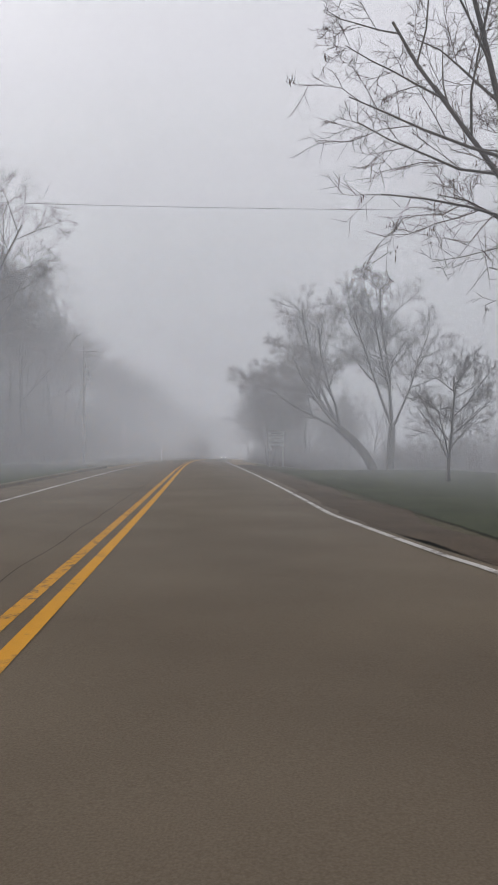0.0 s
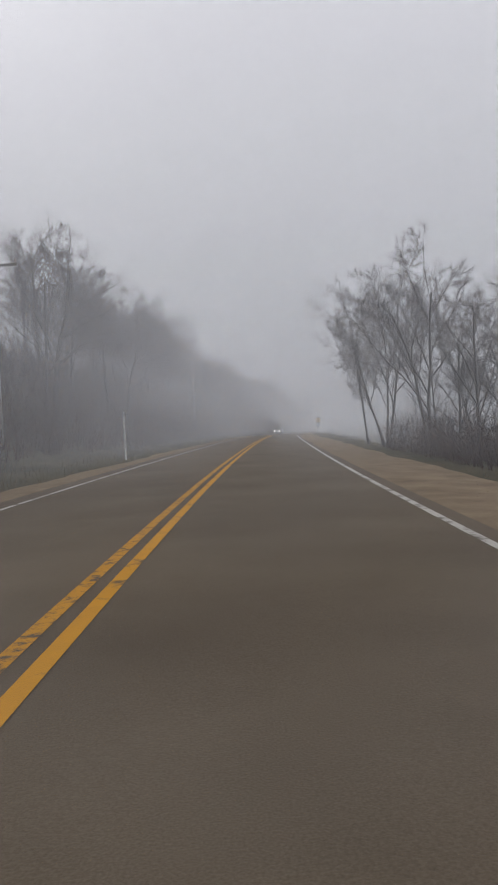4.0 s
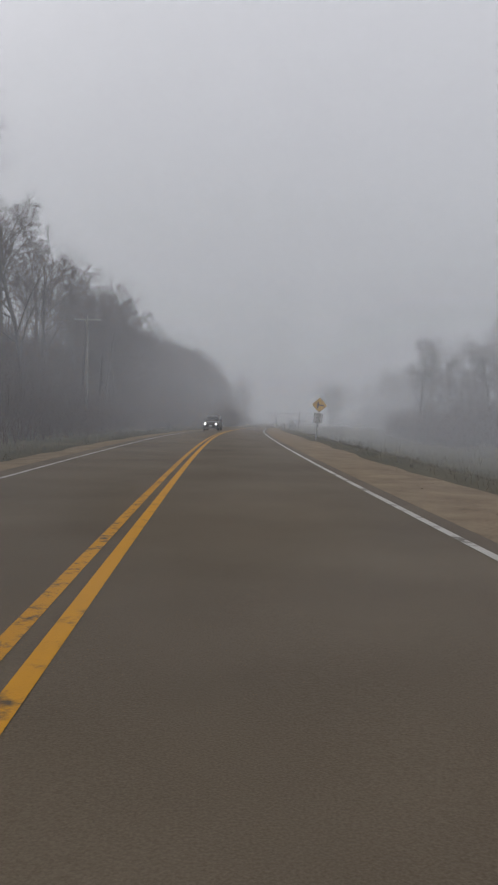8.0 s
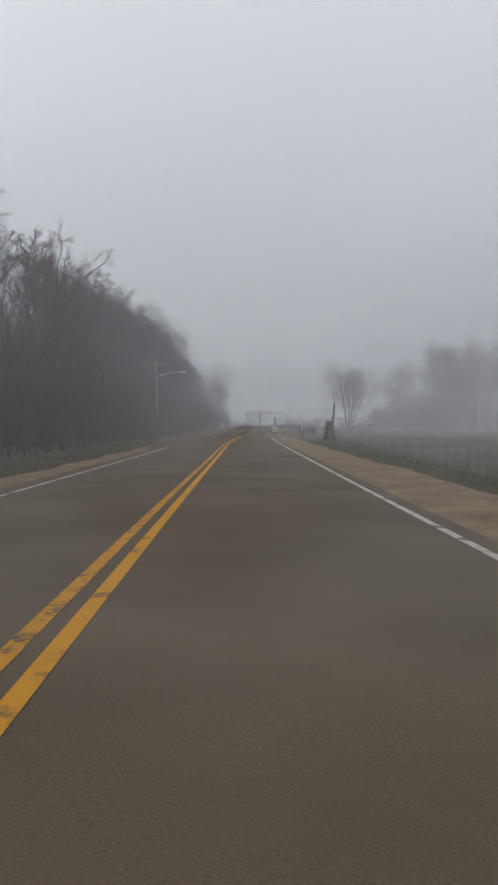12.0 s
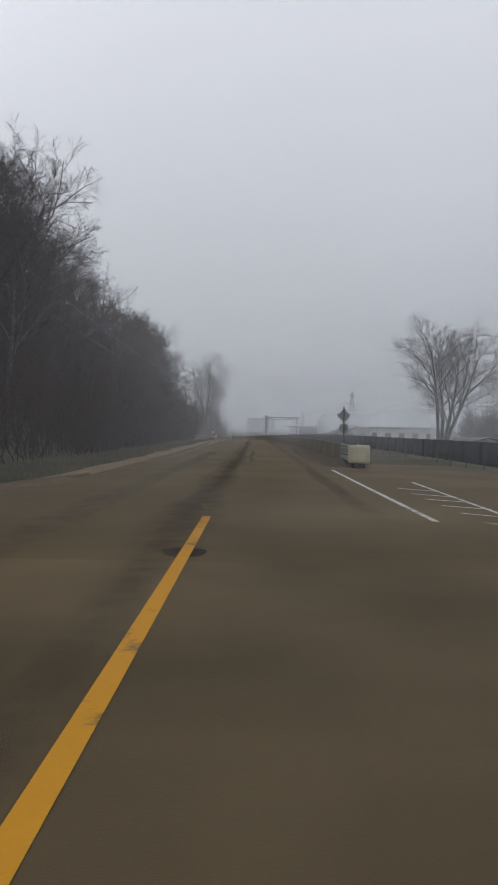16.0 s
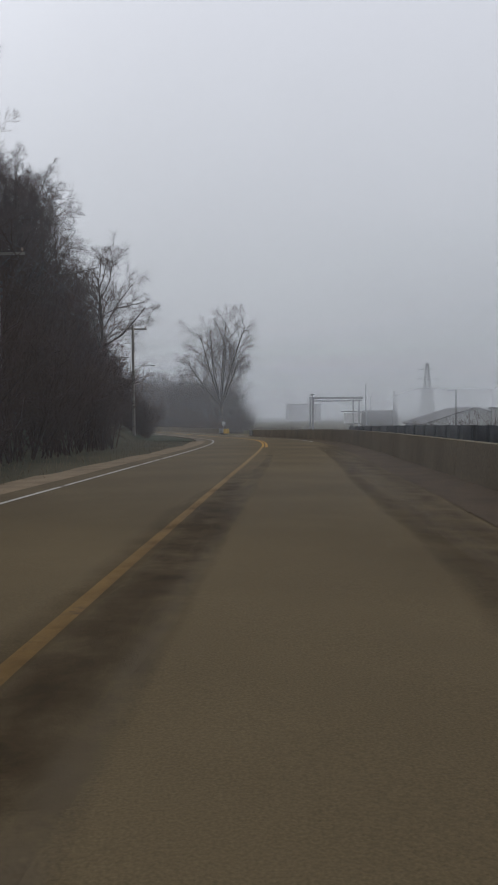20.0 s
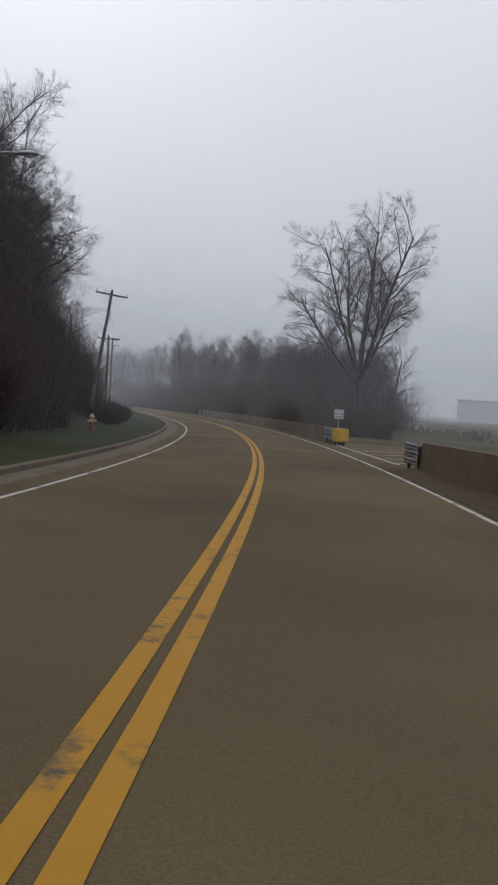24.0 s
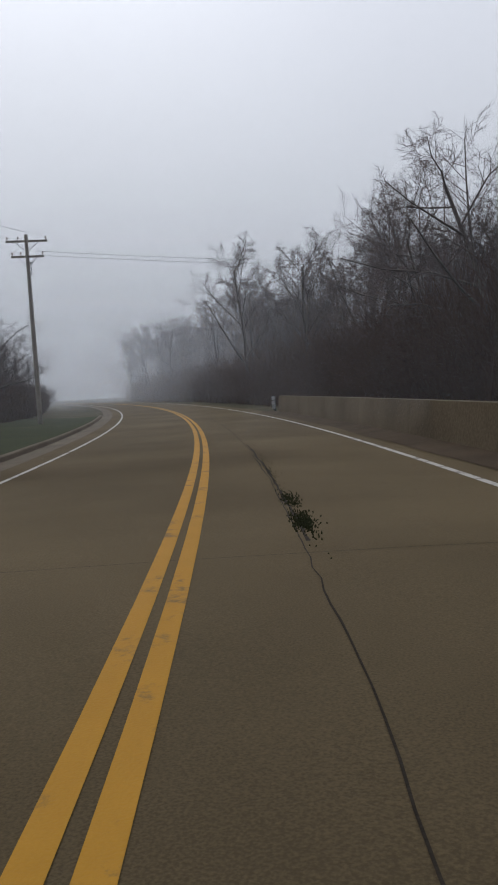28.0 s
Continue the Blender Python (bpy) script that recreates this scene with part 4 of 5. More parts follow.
def paint_line(a, b, width=0.12, z=-0.045):
    """A painted stroke between two (s, lat) places."""
    ob = strip_between(a, b, width, z)
    return tagged(ob, "thin white painted hatching line", "road marking", "hatching", "structure")


def strip_between(a, b, width, z):
    (s0, l0), (s1, l1) = a, b
    p, q = on(s0, l0, z), on(s1, l1, z)
    side = (q - p).cross(Vector((0, 0, 1))).normalized() * width / 2
    return mesh_ob("hatching", solid([p - side, p + side, q + side, q - side], [(0, 1, 2, 3)], "hatching"), WHITE)


def hatch(pairs):
    for a, b in pairs:
        paint_line(a, b, 0.10)


hatch([((354.8, 5.14), (371.3, 5.34)), ((371.3, 5.34), (385.5, 5.68)), ((354.3, 6.35), (362.0, 6.92)), ((362.0, 6.92), (366.6, 7.6))])
hatch([((354.8, 5.14), (354.0, 6.26)), ((356.3, 5.08), (355.3, 6.21)), ((357.9, 5.02), (357.1, 6.32)), ((359.8, 5.09), (358.5, 6.42)), ((362.2, 5.15), (361.5, 6.83)), ((367.4, 5.29), (366.6, 7.6))])
hatch([((374.2, 3.91), (373.1, 4.43)), ((375.5, 4.01), (374.2, 4.87)), ((376.8, 3.97), (375.5, 5.26)), ((378.2, 3.97), (376.9, 5.57)), ((379.8, 4.05), (378.5, 5.55)), ((381.5, 4.01), (380.0, 5.54)), ((383.5, 4.0), (381.8, 5.55))])
for k in range(4):
    s = S_GAP0 + 4 + 3 * k
    paint_line((s, 5.2), (s + 2.0, 9.5))
paint_line((S_GAP0 + 3, 5.15), (S_GAP1 - 3, 5.15))

# joints and cracks of the slabs, with weeds
CRACK = material("crack_tar", (0.016, 0.012, 0.009), (0.035, 0.028, 0.02), 3, 0.9, 0.3)


def crack(s0, s1, lat, width, seed, name="road_crack"):
    w = lambda s: width * (0.5 + abs(noise.noise((s * 0.6, seed, 0))) * 1.6)
    c = lambda s: (lat(s) if callable(lat) else lat) + 0.05 * noise.noise((s * 0.5, seed, 9)) + 0.03 * noise.noise((s * 2.5, seed, 4))
    zz = lambda s: crown(c(s)) + 0.004
    return strip(name, s0, s1, [(lambda s: c(s) - w(s) / 2, zz), (lambda s: c(s) + w(s) / 2, zz)], CRACK, 0.35, label="dark tarred crack in the road", category="road crack")


crack(-20, 70.2, -0.62, 0.022, 1)
crack(171.2, 264.7, -0.10, 0.02, 2)
crack(567.6, 651.0, 1.09, 0.02, 3)
crack(618.0, 631.0, 1.15, 0.045, 4)
for s in np.arange(S_SLAB + 4, 651.0, 19.0):
    pts = [(lat, crown(lat) + 0.004) for lat in (-4.2, -2, 0, 2, 4.9)]
    vs = [on(s + d + 0.03 * noise.noise((s, q, 0)), q, z) for d in (-0.005, 0.005) for q, z in pts]
    tagged(mesh_ob("slab_joint", solid(vs, [(j, j + 1, 6 + j, 5 + j) for j in range(4)], "slab_joint"), CRACK), "dark joint across the concrete road", "road joint", "slab joints", "structure")
for s, lat, w, l in ((75.1, -2.0, 0.9, 0.5), (370.1, 0.12, 0.5, 0.4), (569.8, 2.6, 1.0, 0.15)):
    n, vs = 18, []
    for k in range(n):
        a = 2 * math.pi * k / n
        r = 1 + 0.35 * noise.noise((math.cos(a) * 1.5, math.sin(a) * 1.5, s))
        vs.append(on(s + l * r * math.sin(a), lat + w * 0.5 * r * math.cos(a), crown(lat) + 0.005))
    tagged(mesh_ob("patch", solid(vs, [tuple(range(n))], "patch"), CRACK), "dark tar patch on the road", "road patch", "tar patches", "structure")

# muddy wheel tracks on the slabs before the bend
def mud_film(name, dark, light, cover):
    """Dried mud that thins out towards the strip's edges (mesh attribute "cover") and in blotches."""
    m = material(name, dark, light, 0.5, 0.85, 0.5, fine=16, spec=0.1)
    nt = m.node_tree
    co, no, ra = nt.nodes.new("ShaderNodeTexCoord"), nt.nodes.new("ShaderNodeTexNoise"), nt.nodes.new("ShaderNodeValToRGB")
    no.inputs["Scale"].default_value, no.inputs["Detail"].default_value, no.inputs["Roughness"].default_value = 1.3, 9, 0.72
    ra.color_ramp.elements[0].position, ra.color_ramp.elements[1].position = 0.36, 0.66
    att = nt.nodes.new("ShaderNodeAttribute")
    att.attribute_name = "cover"
    add, mul, top = (nt.nodes.new("ShaderNodeMath") for _ in range(3))
    add.operation, mul.operation, top.operation = "MULTIPLY", "MULTIPLY", "ADD"
    top.inputs[1].default_value, add.inputs[1].default_value = 0.25, cover
    nt.links.new(co.outputs["Object"], no.inputs["Vector"])
    nt.links.new(no.outputs[0], ra.inputs[0])
    nt.links.new(ra.outputs[0], top.inputs[0])
    nt.links.new(att.outputs["Fac"], add.inputs[0])
    nt.links.new(add.outputs[0], mul.inputs[0])
    nt.links.new(top.outputs[0], mul.inputs[1])
    mul.use_clamp = True
    nt.links.new(mul.outputs[0], nt.nodes["Principled BSDF"].inputs["Alpha"])
    return m


def mud_track(s0, s1, lat, width, mat, seed, label, drift=0.0):
    """A long smear of mud: seven places across, full in the middle and thin at the edges."""
    ss, us = np.arange(s0, s1, 0.8), np.linspace(-1, 1, 7)
    vs, cover = [], []
    for s in ss:
        ends = smooth((s - s0) / 12) * smooth((s1 - s) / 12)
        c = lat + drift * (s - s0) / (s1 - s0) + 0.12 * noise.noise((s * 0.11, seed, 1))
        w = width * 0.5 * (1.0 + 0.55 * noise.noise((s * 0.17, seed, 5)) + 0.3 * noise.noise((s * 0.9, seed, 8)))
        for u in us:
            q = c + u * w
            vs.append(on(s, q, crown(q) + 0.009 + 0.003 * (seed % 4)))
            cover.append(ends * (1 - u * u))
    n = len(us)
    fs = [(i * n + j, i * n + j + 1, (i + 1) * n + j + 1, (i + 1) * n + j) for i in range(len(ss) - 1) for j in range(n - 1)]
    me = solid(vs, fs, "mud_track", True)
    me.attributes.new("cover", "FLOAT", "POINT").data.foreach_set("value", cover)
    tagged(mesh_ob("mud_track", me, mat), label, "mud", "", "structure")


MUD = mud_film("mud_film", (0.034, 0.021, 0.011), (0.066, 0.044, 0.024), 0.42)
PALE_MUD = mud_film("pale_mud_film", (0.085, 0.066, 0.044), (0.15, 0.12, 0.085), 0.4)
for s0, s1, lat, width, mat, seed, drift in (
        (366, 478, -0.20, 1.1, MUD, 1, 0.35), (378, 472, -0.05, 0.5, MUD, 2, 0.35), (372, 500, 2.95, 0.55, MUD, 3, 0.1), (392, 425, 0.75, 0.3, MUD, 5, -0.1),
        (396, 505, 3.75, 0.7, MUD, 6, 0.0), (349, 386, -0.22, 0.5, PALE_MUD, 4, 0.0), (352, 420, -2.2, 0.9, PALE_MUD, 7, 0.4), (410, 500, 3.3, 0.4, PALE_MUD, 8, 0.1),
        (344, 372, -3.3, 0.7, MUD, 9, -0.6), (430, 492, 0.62, 0.35, PALE_MUD, 10, -0.15), (332, 356, -0.25, 0.3, PALE_MUD, 12, 0.1)):
    mud_track(s0, s1, lat, width, mat, seed, "strip of pale dried mud on the road" if mat is PALE_MUD else "strip of brown mud on the road", drift)
# rutted muddy drive that opens on the opposite side
MUDBANK = material("rutted_mud", (0.060, 0.043, 0.025), (0.15, 0.112, 0.070), 0.7, 0.9, 0.9, fine=11, spread=(0.34, 0.66), spec=0.12)
DRIVE = [(312, -4.5), (330, -6.0), (345, -7.6), (353, -9.6), (369, -9.4), (378, -6.2), (386, -4.5)]
cols = [(-4.2, lambda s: -0.035)]
for k in range(1, 7):
    cols.append(((lambda u: (lambda s: -4.2 + (ramp_at(s, DRIVE) + 4.2) * u + (0.25 * noise.noise((s * 0.5, u, 3)) if u > 0.9 else 0)))(k / 6), (lambda u: (lambda s: -0.03 + 0.05 * u + 0.07 * noise.noise((s * 0.28 + u * 3.0, u * 4.5, 2)) - (0.12 if u > 0.9 else 0)))(k / 6)))
strip("mud_drive", 312, 386, cols, MUDBANK, 0.7, label="rutted muddy drive opening onto the road", category="drive")
for s, l0, l1 in ((352, -5.0, -9.0), (357, -5.6, -9.2), (361, -4.8, -8.2), (366, -5.2, -8.8)):
    n, vs = 9, []
    for k in range(n):
        u = k / (n - 1)
        for d in (-0.12, 0.12):
            vs.append(on(s + 5 * u + d * (1 - abs(2 * u - 1)) * 2.4 + 0.2 * noise.noise((u * 3, s, 0)), l0 + (l1 - l0) * u, 0.05 + 0.03 * u))
    tagged(mesh_ob("rut", solid(vs, [(2 * k, 2 * k + 1, 2 * k + 3, 2 * k + 2) for k in range(n - 1)], "rut", True), DIRT), "dark wet rut in the muddy drive", "rut", "ruts", "structure")


# ---- trees that stand out ----
def hero(name, seed, s, lat, height, r, spec, label, **kw):
    ob = tree(name, seed, height, r, spec, label, fat=0.54, fine=0.0066 / height + 0.00012, **kw)
    ob.matrix_world = beside(s, lat, ground_z(s, lat) - 0.05)
    return ob


FORKED = [(12, 46, 0.44, 0.06, 0.04, 9), (8, 42, 0.52, 0.13, 0.04, 5), (6, 42, 0.54, 0.18, 0.03, 4), (5, 42, 0.58, 0.22, 0.02, 3), (0, 0, 0, 0.25, 0.02, 2)]
OPEN = [(9, 44, 0.46, 0.07, 0.04, 9), (6, 42, 0.52, 0.14, 0.03, 5), (5, 42, 0.54, 0.18, 0.02, 4), (4, 42, 0.58, 0.22, 0.02, 3), (0, 0, 0, 0.25, 0.02, 2)]
OLD = [(14, 48, 0.66, 0.11, 0.05, 9), (10, 44, 0.52, 0.16, 0.05, 6), (7, 44, 0.52, 0.2, 0.04, 4), (6, 42, 0.58, 0.22, 0.03, 3), (4, 38, 0.6, 0.25, 0.02, 2)]
BOUGH = [(13, 55, 0.62, 0.09, -0.01, 9), (10, 46, 0.52, 0.16, 0.03, 6), (8, 44, 0.52, 0.2, 0.03, 4), (6, 42, 0.58, 0.24, 0.02, 3), (3, 38, 0.6, 0.25, 0.02, 2)]
VASE = [(9, 32, 0.55, 0.07, 0.06, 8), (8, 36, 0.52, 0.12, 0.06, 5), (6, 38, 0.54, 0.18, 0.05, 3), (5, 38, 0.6, 0.2, 0.04, 2), (0, 0, 0, .2, .04, 2)]
WIDE = [(10, 42, 0.62, 0.07, 0.04, 8), (8, 40, 0.54, 0.14, 0.05, 5), (6, 40, 0.54, 0.18, 0.05, 3), (5, 38, 0.6, 0.2, 0.04, 2), (0, 0, 0, .2, .04, 2)]
SMALL = [(14, 55, 0.5, 0.05, 0.02, 7), (10, 42, 0.5, 0.16, 0.06, 4), (7, 40, 0.55, 0.2, 0.05, 3), (4, 38, 0.6, 0.2, 0.03, 2), (0, 0, 0, 0.2, 0.03, 2)]
CLUMP = [(9, 30, 0.5, 0.09, 0.05, 7), (8, 36, 0.52, 0.16, 0.05, 4), (6, 38, 0.55, 0.2, 0.03, 3), (3, 38, 0.6, 0.2, 0.03, 2), (0, 0, 0, 0.2, 0.03, 2)]
LEANING = hero("leaning_tree", 101, 51.0, 12.6, 11.5, 0.32, FORKED, "old bare tree leaning over the road, long boughs", lean=(-0.75, -0.05), stems=5, splay=0.75, fork=0.3)
hero("leaning_tree", 109, 50.8, 13.4, 13.0, 0.27, FORKED, "old bare tree with a forked upright trunk", lean=(0.06, 0.05), stems=4, splay=0.5, fork=0.28)
BOUGH_TREE = hero("overhanging_tree", 103, 17.0, 10.3, 13.0, 0.26, OPEN, "bare tree whose boughs hang over the road", lean=(-0.14, 0.05), stems=5, splay=0.55, fork=0.25)
hero("small_tree", 104, 31.74, 11.21, 6.0, 0.09, SMALL, "small bare ornamental tree on the lawn")
hero("yard_tree", 105, 47.8, -14.4, 16.0, 0.36, FORKED, "large bare tree beyond the lawn", stems=5, splay=0.55, fork=0.18)
hero("multi_stem_tree", 106, 62.81, 6.8, 8.2, 0.05, CLUMP, "clump of slender bare stems at the road's edge", stems=8, splay=0.2, lean=(0.04, 0))
hero("multi_stem_tree", 116, 78.31, 8.6, 7.0, 0.05, CLUMP, "clump of slender bare stems at the road's edge", stems=6, splay=0.2, lean=(0.06, 0))
hero("verge_tree", 121, 77.0, 10.6, 7.5, 0.12, BOUGH, "bare tree with long boughs over the verge", lean=(-0.22, 0))
hero("verge_tree", 107, 116.89, 8.37, 9.5, 0.10, VASE, "slim bare tree on the verge", lean=(0.05, 0), stems=2, splay=0.12)
hero("verge_tree", 108, 127.51, 7.95, 10.0, 0.095, VASE, "slim bare trees leaning apart on the verge", stems=3, splay=0.16)
hero("verge_tree", 110, 134.51, 7.75, 10.0, 0.09, VASE, "slim bare tree leaning towards the road", lean=(-0.16, 0))
hero("hill_tree", 111, 215.2, -19, 17.0, 0.26, OLD, "tall bare tree on the hillside above the wood")
hero("field_tree", 112, 468.6, 26.03, 18.0, 0.30, WIDE, "bare many-stemmed tree in the field behind the fence", stems=4, splay=0.36)
hero("field_tree", 117, 428.6, 42.03, 15.0, 0.25, OLD, "bare upright tree at the field's edge")
hero("great_tree", 133, 629.41, 20.04, 25.5, 0.56, FORKED, "great bare shade tree with a forked trunk and broad crown", stems=8, splay=0.46, fork=0.27)
hero("bend_tree", 114, 637.41, 27.44, 13.0, 0.16, VASE, "bare many-stemmed tree beside the great tree", stems=4, splay=0.3)
hero("bend_tree", 118, 630.0, 17.6, 12.0, 0.2, BOUGH, "dark crooked bare tree beside the great tree")
hero("bank_tree", 115, 525.66, -15, 12.5, 0.22, OLD, "tall bare tree on the bank, bough over the road", lean=(0.15, 0))
hero("bank_tree", 119, 580.15, -16, 12.5, 0.22, OLD, "tall bare tree on the bank")
hero("bank_tree", 122, 600.0, -19, 17.0, 0.26, OLD, "tall bare tree on the bank above the wood")
hero("wood_tree", 120, 663.42, 17, 15.0, 0.2, VASE, "tall bare tree over the wood behind the parapet")


def seed_pods(tree_ob, seed, count, low, high, reach):
    """Small brown pods hanging in bunches at the twig ends of a tree's outer crown."""
    me = next(c for c in tree_ob.children if c.name.startswith("crown")).data
    co = np.empty(len(me.vertices) * 3, dtype=np.float32)
    me.vertices.foreach_get("co", co)
    co = co.reshape(-1, 3)
    far = np.hypot(co[:, 0], co[:, 1])
    pick = co[(co[:, 2] > low) & (co[:, 2] < high) & (far > reach)]
    rng, brs = np.random.default_rng(seed), []
    if not len(pick):
        return
    for p in pick[rng.integers(0, len(pick), count)]:
        for _ in range(4):
            q = p + rng.normal(0, 0.05, 3)
            d = np.array((rng.normal(0, 0.02), rng.normal(0, 0.02), -rng.uniform(0.06, 0.13)))
            brs.append((np.array((q, q + d * 0.5, q + d)), np.array((0.004, 0.013, 0.004))))
    v, f = tubes(brs, 4)
    mesh_ob("seed_pods", quads(v, f, "seed_pods"), BRUSH, tree_ob, "bunches of small brown seed pods")


for ob, n in ((BOUGH_TREE, 90), (LEANING, 70)):
    seed_pods(ob, 3, n, 3.0, 11.0, 2.2)
EVERGREEN = material("evergreen_needles", (0.012, 0.022, 0.012), (0.035, 0.05, 0.028), 2.0, 0.9, 0.0, fine=20)


def evergreen(s, lat, h):
    """A small conifer: a stem with needle sprays."""
    ob = thing("evergreen_shrub", beside(s, lat, ground_z(s, lat)), "small dark evergreen bush on the verge", "shrub")
    part("trunk", rodded((0, 0, -0.1), (0, 0, h * 0.9), 0.05, 0.015), BARK, ob)
    rng, brs = np.random.default_rng(3), []
    for k in range(700):
        z = h * rng.uniform(0.04, 1.0)
        reach = 0.42 * h * (1 - z / h) ** 0.6 + 0.08
        a, rr = rng.uniform(0, 6.28), reach * rng.uniform(0.35, 1.0)
        p = np.array((rr * math.cos(a) * 0.7, rr * math.sin(a) * 0.7, z))
        d = np.array((math.cos(a), math.sin(a), 0.5)) * rng.uniform(0.12, 0.26)
        brs.append((np.array((p, p + d * 0.5, p + d)), np.array((0.035, 0.04, 0.006))))
    v, f = tubes(brs, 4)
    mesh_ob("needles", quads(v, f, "needles"), EVERGREEN, ob)


evergreen(339.06, 8.98, 1.75)


# ---- brush, dry stalks and grass ----
def brush(name, s0, s1, lat0, lat1, count, h0, h1, mat, label, kids=6, seed=1, thin=0.012, paved=False, tuft=False):
    """Undergrowth: bent stems with side twigs, one object."""
    rng, brs, twigs = np.random.default_rng(seed), [], []
    for _ in range(count):
        s = s0 + (s1 - s0) * rng.random()
        l0 = lat0(s) if callable(lat0) else lat0
        lat = l0 + (lat1 - l0) * rng.uniform(0, 1) ** 1.25
        if tuft:
            s, l0, lat = s0 + rng.normal(0, s1), lat0, lat0 + rng.normal(0, lat1)
        h = rng.uniform(h0, h1) * (0.65 + 0.35 * min(1.0, abs(lat - l0) / 5))
        p = np.array(on(s, lat, crown(lat) if paved else ground_z(s, lat) - 0.05))
        d = unit(np.array((rng.normal(0, 0.28), rng.normal(0, 0.28), 1.0)))
        bend = rng.normal(0, 0.16, 3)
        pts = np.array((p, p + d * h * 0.5, p + unit(d + bend) * h))
        brs.append((pts, np.array((thin * 1.6, thin * 1.2, thin * 0.5))))
        for _k in range(kids):
            u = rng.uniform(0.2, 0.95)
            q = p + (pts[2] - p) * u
            e = unit(d * 0.6 + rng.normal(0, 0.6, 3)) * h * rng.uniform(0.2, 0.45)
            twigs.append((np.array((q, q + e)), np.array((thin * 0.9, thin * 0.4))))
    v, f = tubes(brs, 3)
    vs, fs = [v], [f]
    if twigs:
        v2, f2 = tubes(twigs, 3)
        vs.append(v2)
        fs.append(f2 + len(v))
    return tagged(mesh_ob(name, quads(np.concatenate(vs), np.concatenate(fs), name), mat), label, "undergrowth", "undergrowth", "stuff")


WEEDS = material("dark_weeds", (0.012, 0.015, 0.006), (0.035, 0.035, 0.014), 2.0, 0.95, fine=20)
STALKS = material("dry_stalks", (0.085, 0.072, 0.046), (0.18, 0.15, 0.097), 0.4, 0.95, fine=6)
BLADES = material("grass_blades", (0.021, 0.030, 0.009), (0.052, 0.060, 0.021), 0.35, 0.9, fine=8)
brush("hillside_brush", 53.8, 146.2, -10.5, -26, 2600, 1.5, 4.5, BRUSH, "dense dark bare brush under the hillside wood", 8, 1, 0.016)
brush("hillside_brush", 146.2, 264.7, -9, -26, 4200, 1.5, 4.5, BRUSH, "dense dark bare brush under the hillside wood", 8, 2, 0.016)
brush("hillside_brush", 264.7, 404.6, -9, -25, 4600, 2.5, 7.0, BRUSH, "dense dark bare brush under the hillside wood", 8, 3, 0.018)
brush("hillside_brush", 404.6, 526.66, lambda s: -8.5 - 3.2 * smooth((s - 495.66) / 12), -24, 6200, 3.0, 7.5, BRUSH, "dense dark bare brush under the hillside wood", 9, 4, 0.024)
brush("hillside_brush", 526.66, 600.15, lambda s: -9.5 - 2.6 * smooth((s - 574.15) / 12), -22, 4800, 2.5, 6.0, BRUSH, "dense dark bare brush on the steep bank", 8, 5, 0.02)
brush("hillside_brush", 598.0, 632.0, -12.2, -26, 2600, 2.5, 7.0, BRUSH, "dense dark bare brush on the steep bank", 8, 24, 0.02)
brush("hillside_brush", 632.0, 771.0, -10.8, -28, 3000, 1.5, 5.0, BRUSH, "bare brush beside the grassy bend", 7, 6, 0.018)
brush("bank_brush", 588, 640, -8.6, -13, 2200, 0.5, 2.2, BRUSH, "low reddish-brown brush at the bank's foot", 8, 27, 0.012)
brush("yard_brush", 503, 548, 16, 25, 150, 1.4, 3.2, BRUSH, "thin bare shrubs beyond the fence", 8, 25, 0.014)
brush("bend_thicket", 660.08, 704.08, -10.8, -17, 1100, 1.8, 4.5, BRUSH, "dark bare bushes behind the lawn of the bend", 8, 23, 0.02)
brush("verge_brush", 65.8, 124.2, 7.4, 15, 2600, 0.8, 3.0, BRUSH, "bare brush below the verge trees", 6, 7, 0.012)
brush("lawn_brush", 55, 72, 15, 32, 800, 1.5, 4.2, BRUSH, "tangled bare brush behind the lawn", 7, 28, 0.014)
brush("marsh_brush", 124.2, 337.5, 8.6, 36, 3600, 0.3, 1.0, STALKS, "dry marsh stalks beyond the shoulder", 3, 8, 0.006)
brush("parapet_brush", 601.38, 629.41, 8.5, 15, 1800, 0.8, 2.6, BRUSH, "dense dark bare thicket behind the parapet", 9, 19, 0.022)
brush("parapet_brush", 634.0, 665.42, 8.5, 30, 5600, 2.5, 6.5, BRUSH, "dense dark bare thicket behind the parapet", 10, 9, 0.02)
brush("parapet_brush", 665.42, 781.0, 7.5, 30, 4600, 2.5, 7.0, BRUSH, "dense dark bare thicket beyond the parapet", 9, 10, 0.024)
brush("marsh_thicket", 261.3, 317.3, 25, 46, 1300, 2.0, 7.0, BRUSH, "dark bare thicket under the marsh trees", 8, 21, 0.03)
brush("marsh_thicket", 416.6, 504.6, 36, 80, 2600, 2.5, 9.0, BRUSH, "dark bare thicket under the river trees", 8, 22, 0.035)
brush("river_brush", 489.64, 659.41, 26, 40, 1100, 0.4, 1.3, BRUSH, "low dark brush beyond the paved opening", 5, 12, 0.014)
brush("dry_grass", 384, 517.6, -5.6, -10, 2600, 0.12, 0.5, STALKS, "dry tan grass along the shoulder", 0, 26, 0.008)
brush("dry_grass", 70.2, 341, -5.6, -10, 4600, 0.12, 0.5, STALKS, "dry tan grass along the shoulder", 0, 13, 0.008)
brush("dry_grass", 70.2, 335.5, 6.6, 11, 8500, 0.08, 0.32, STALKS, "dry tan grass along the shoulder", 0, 14, 0.006)
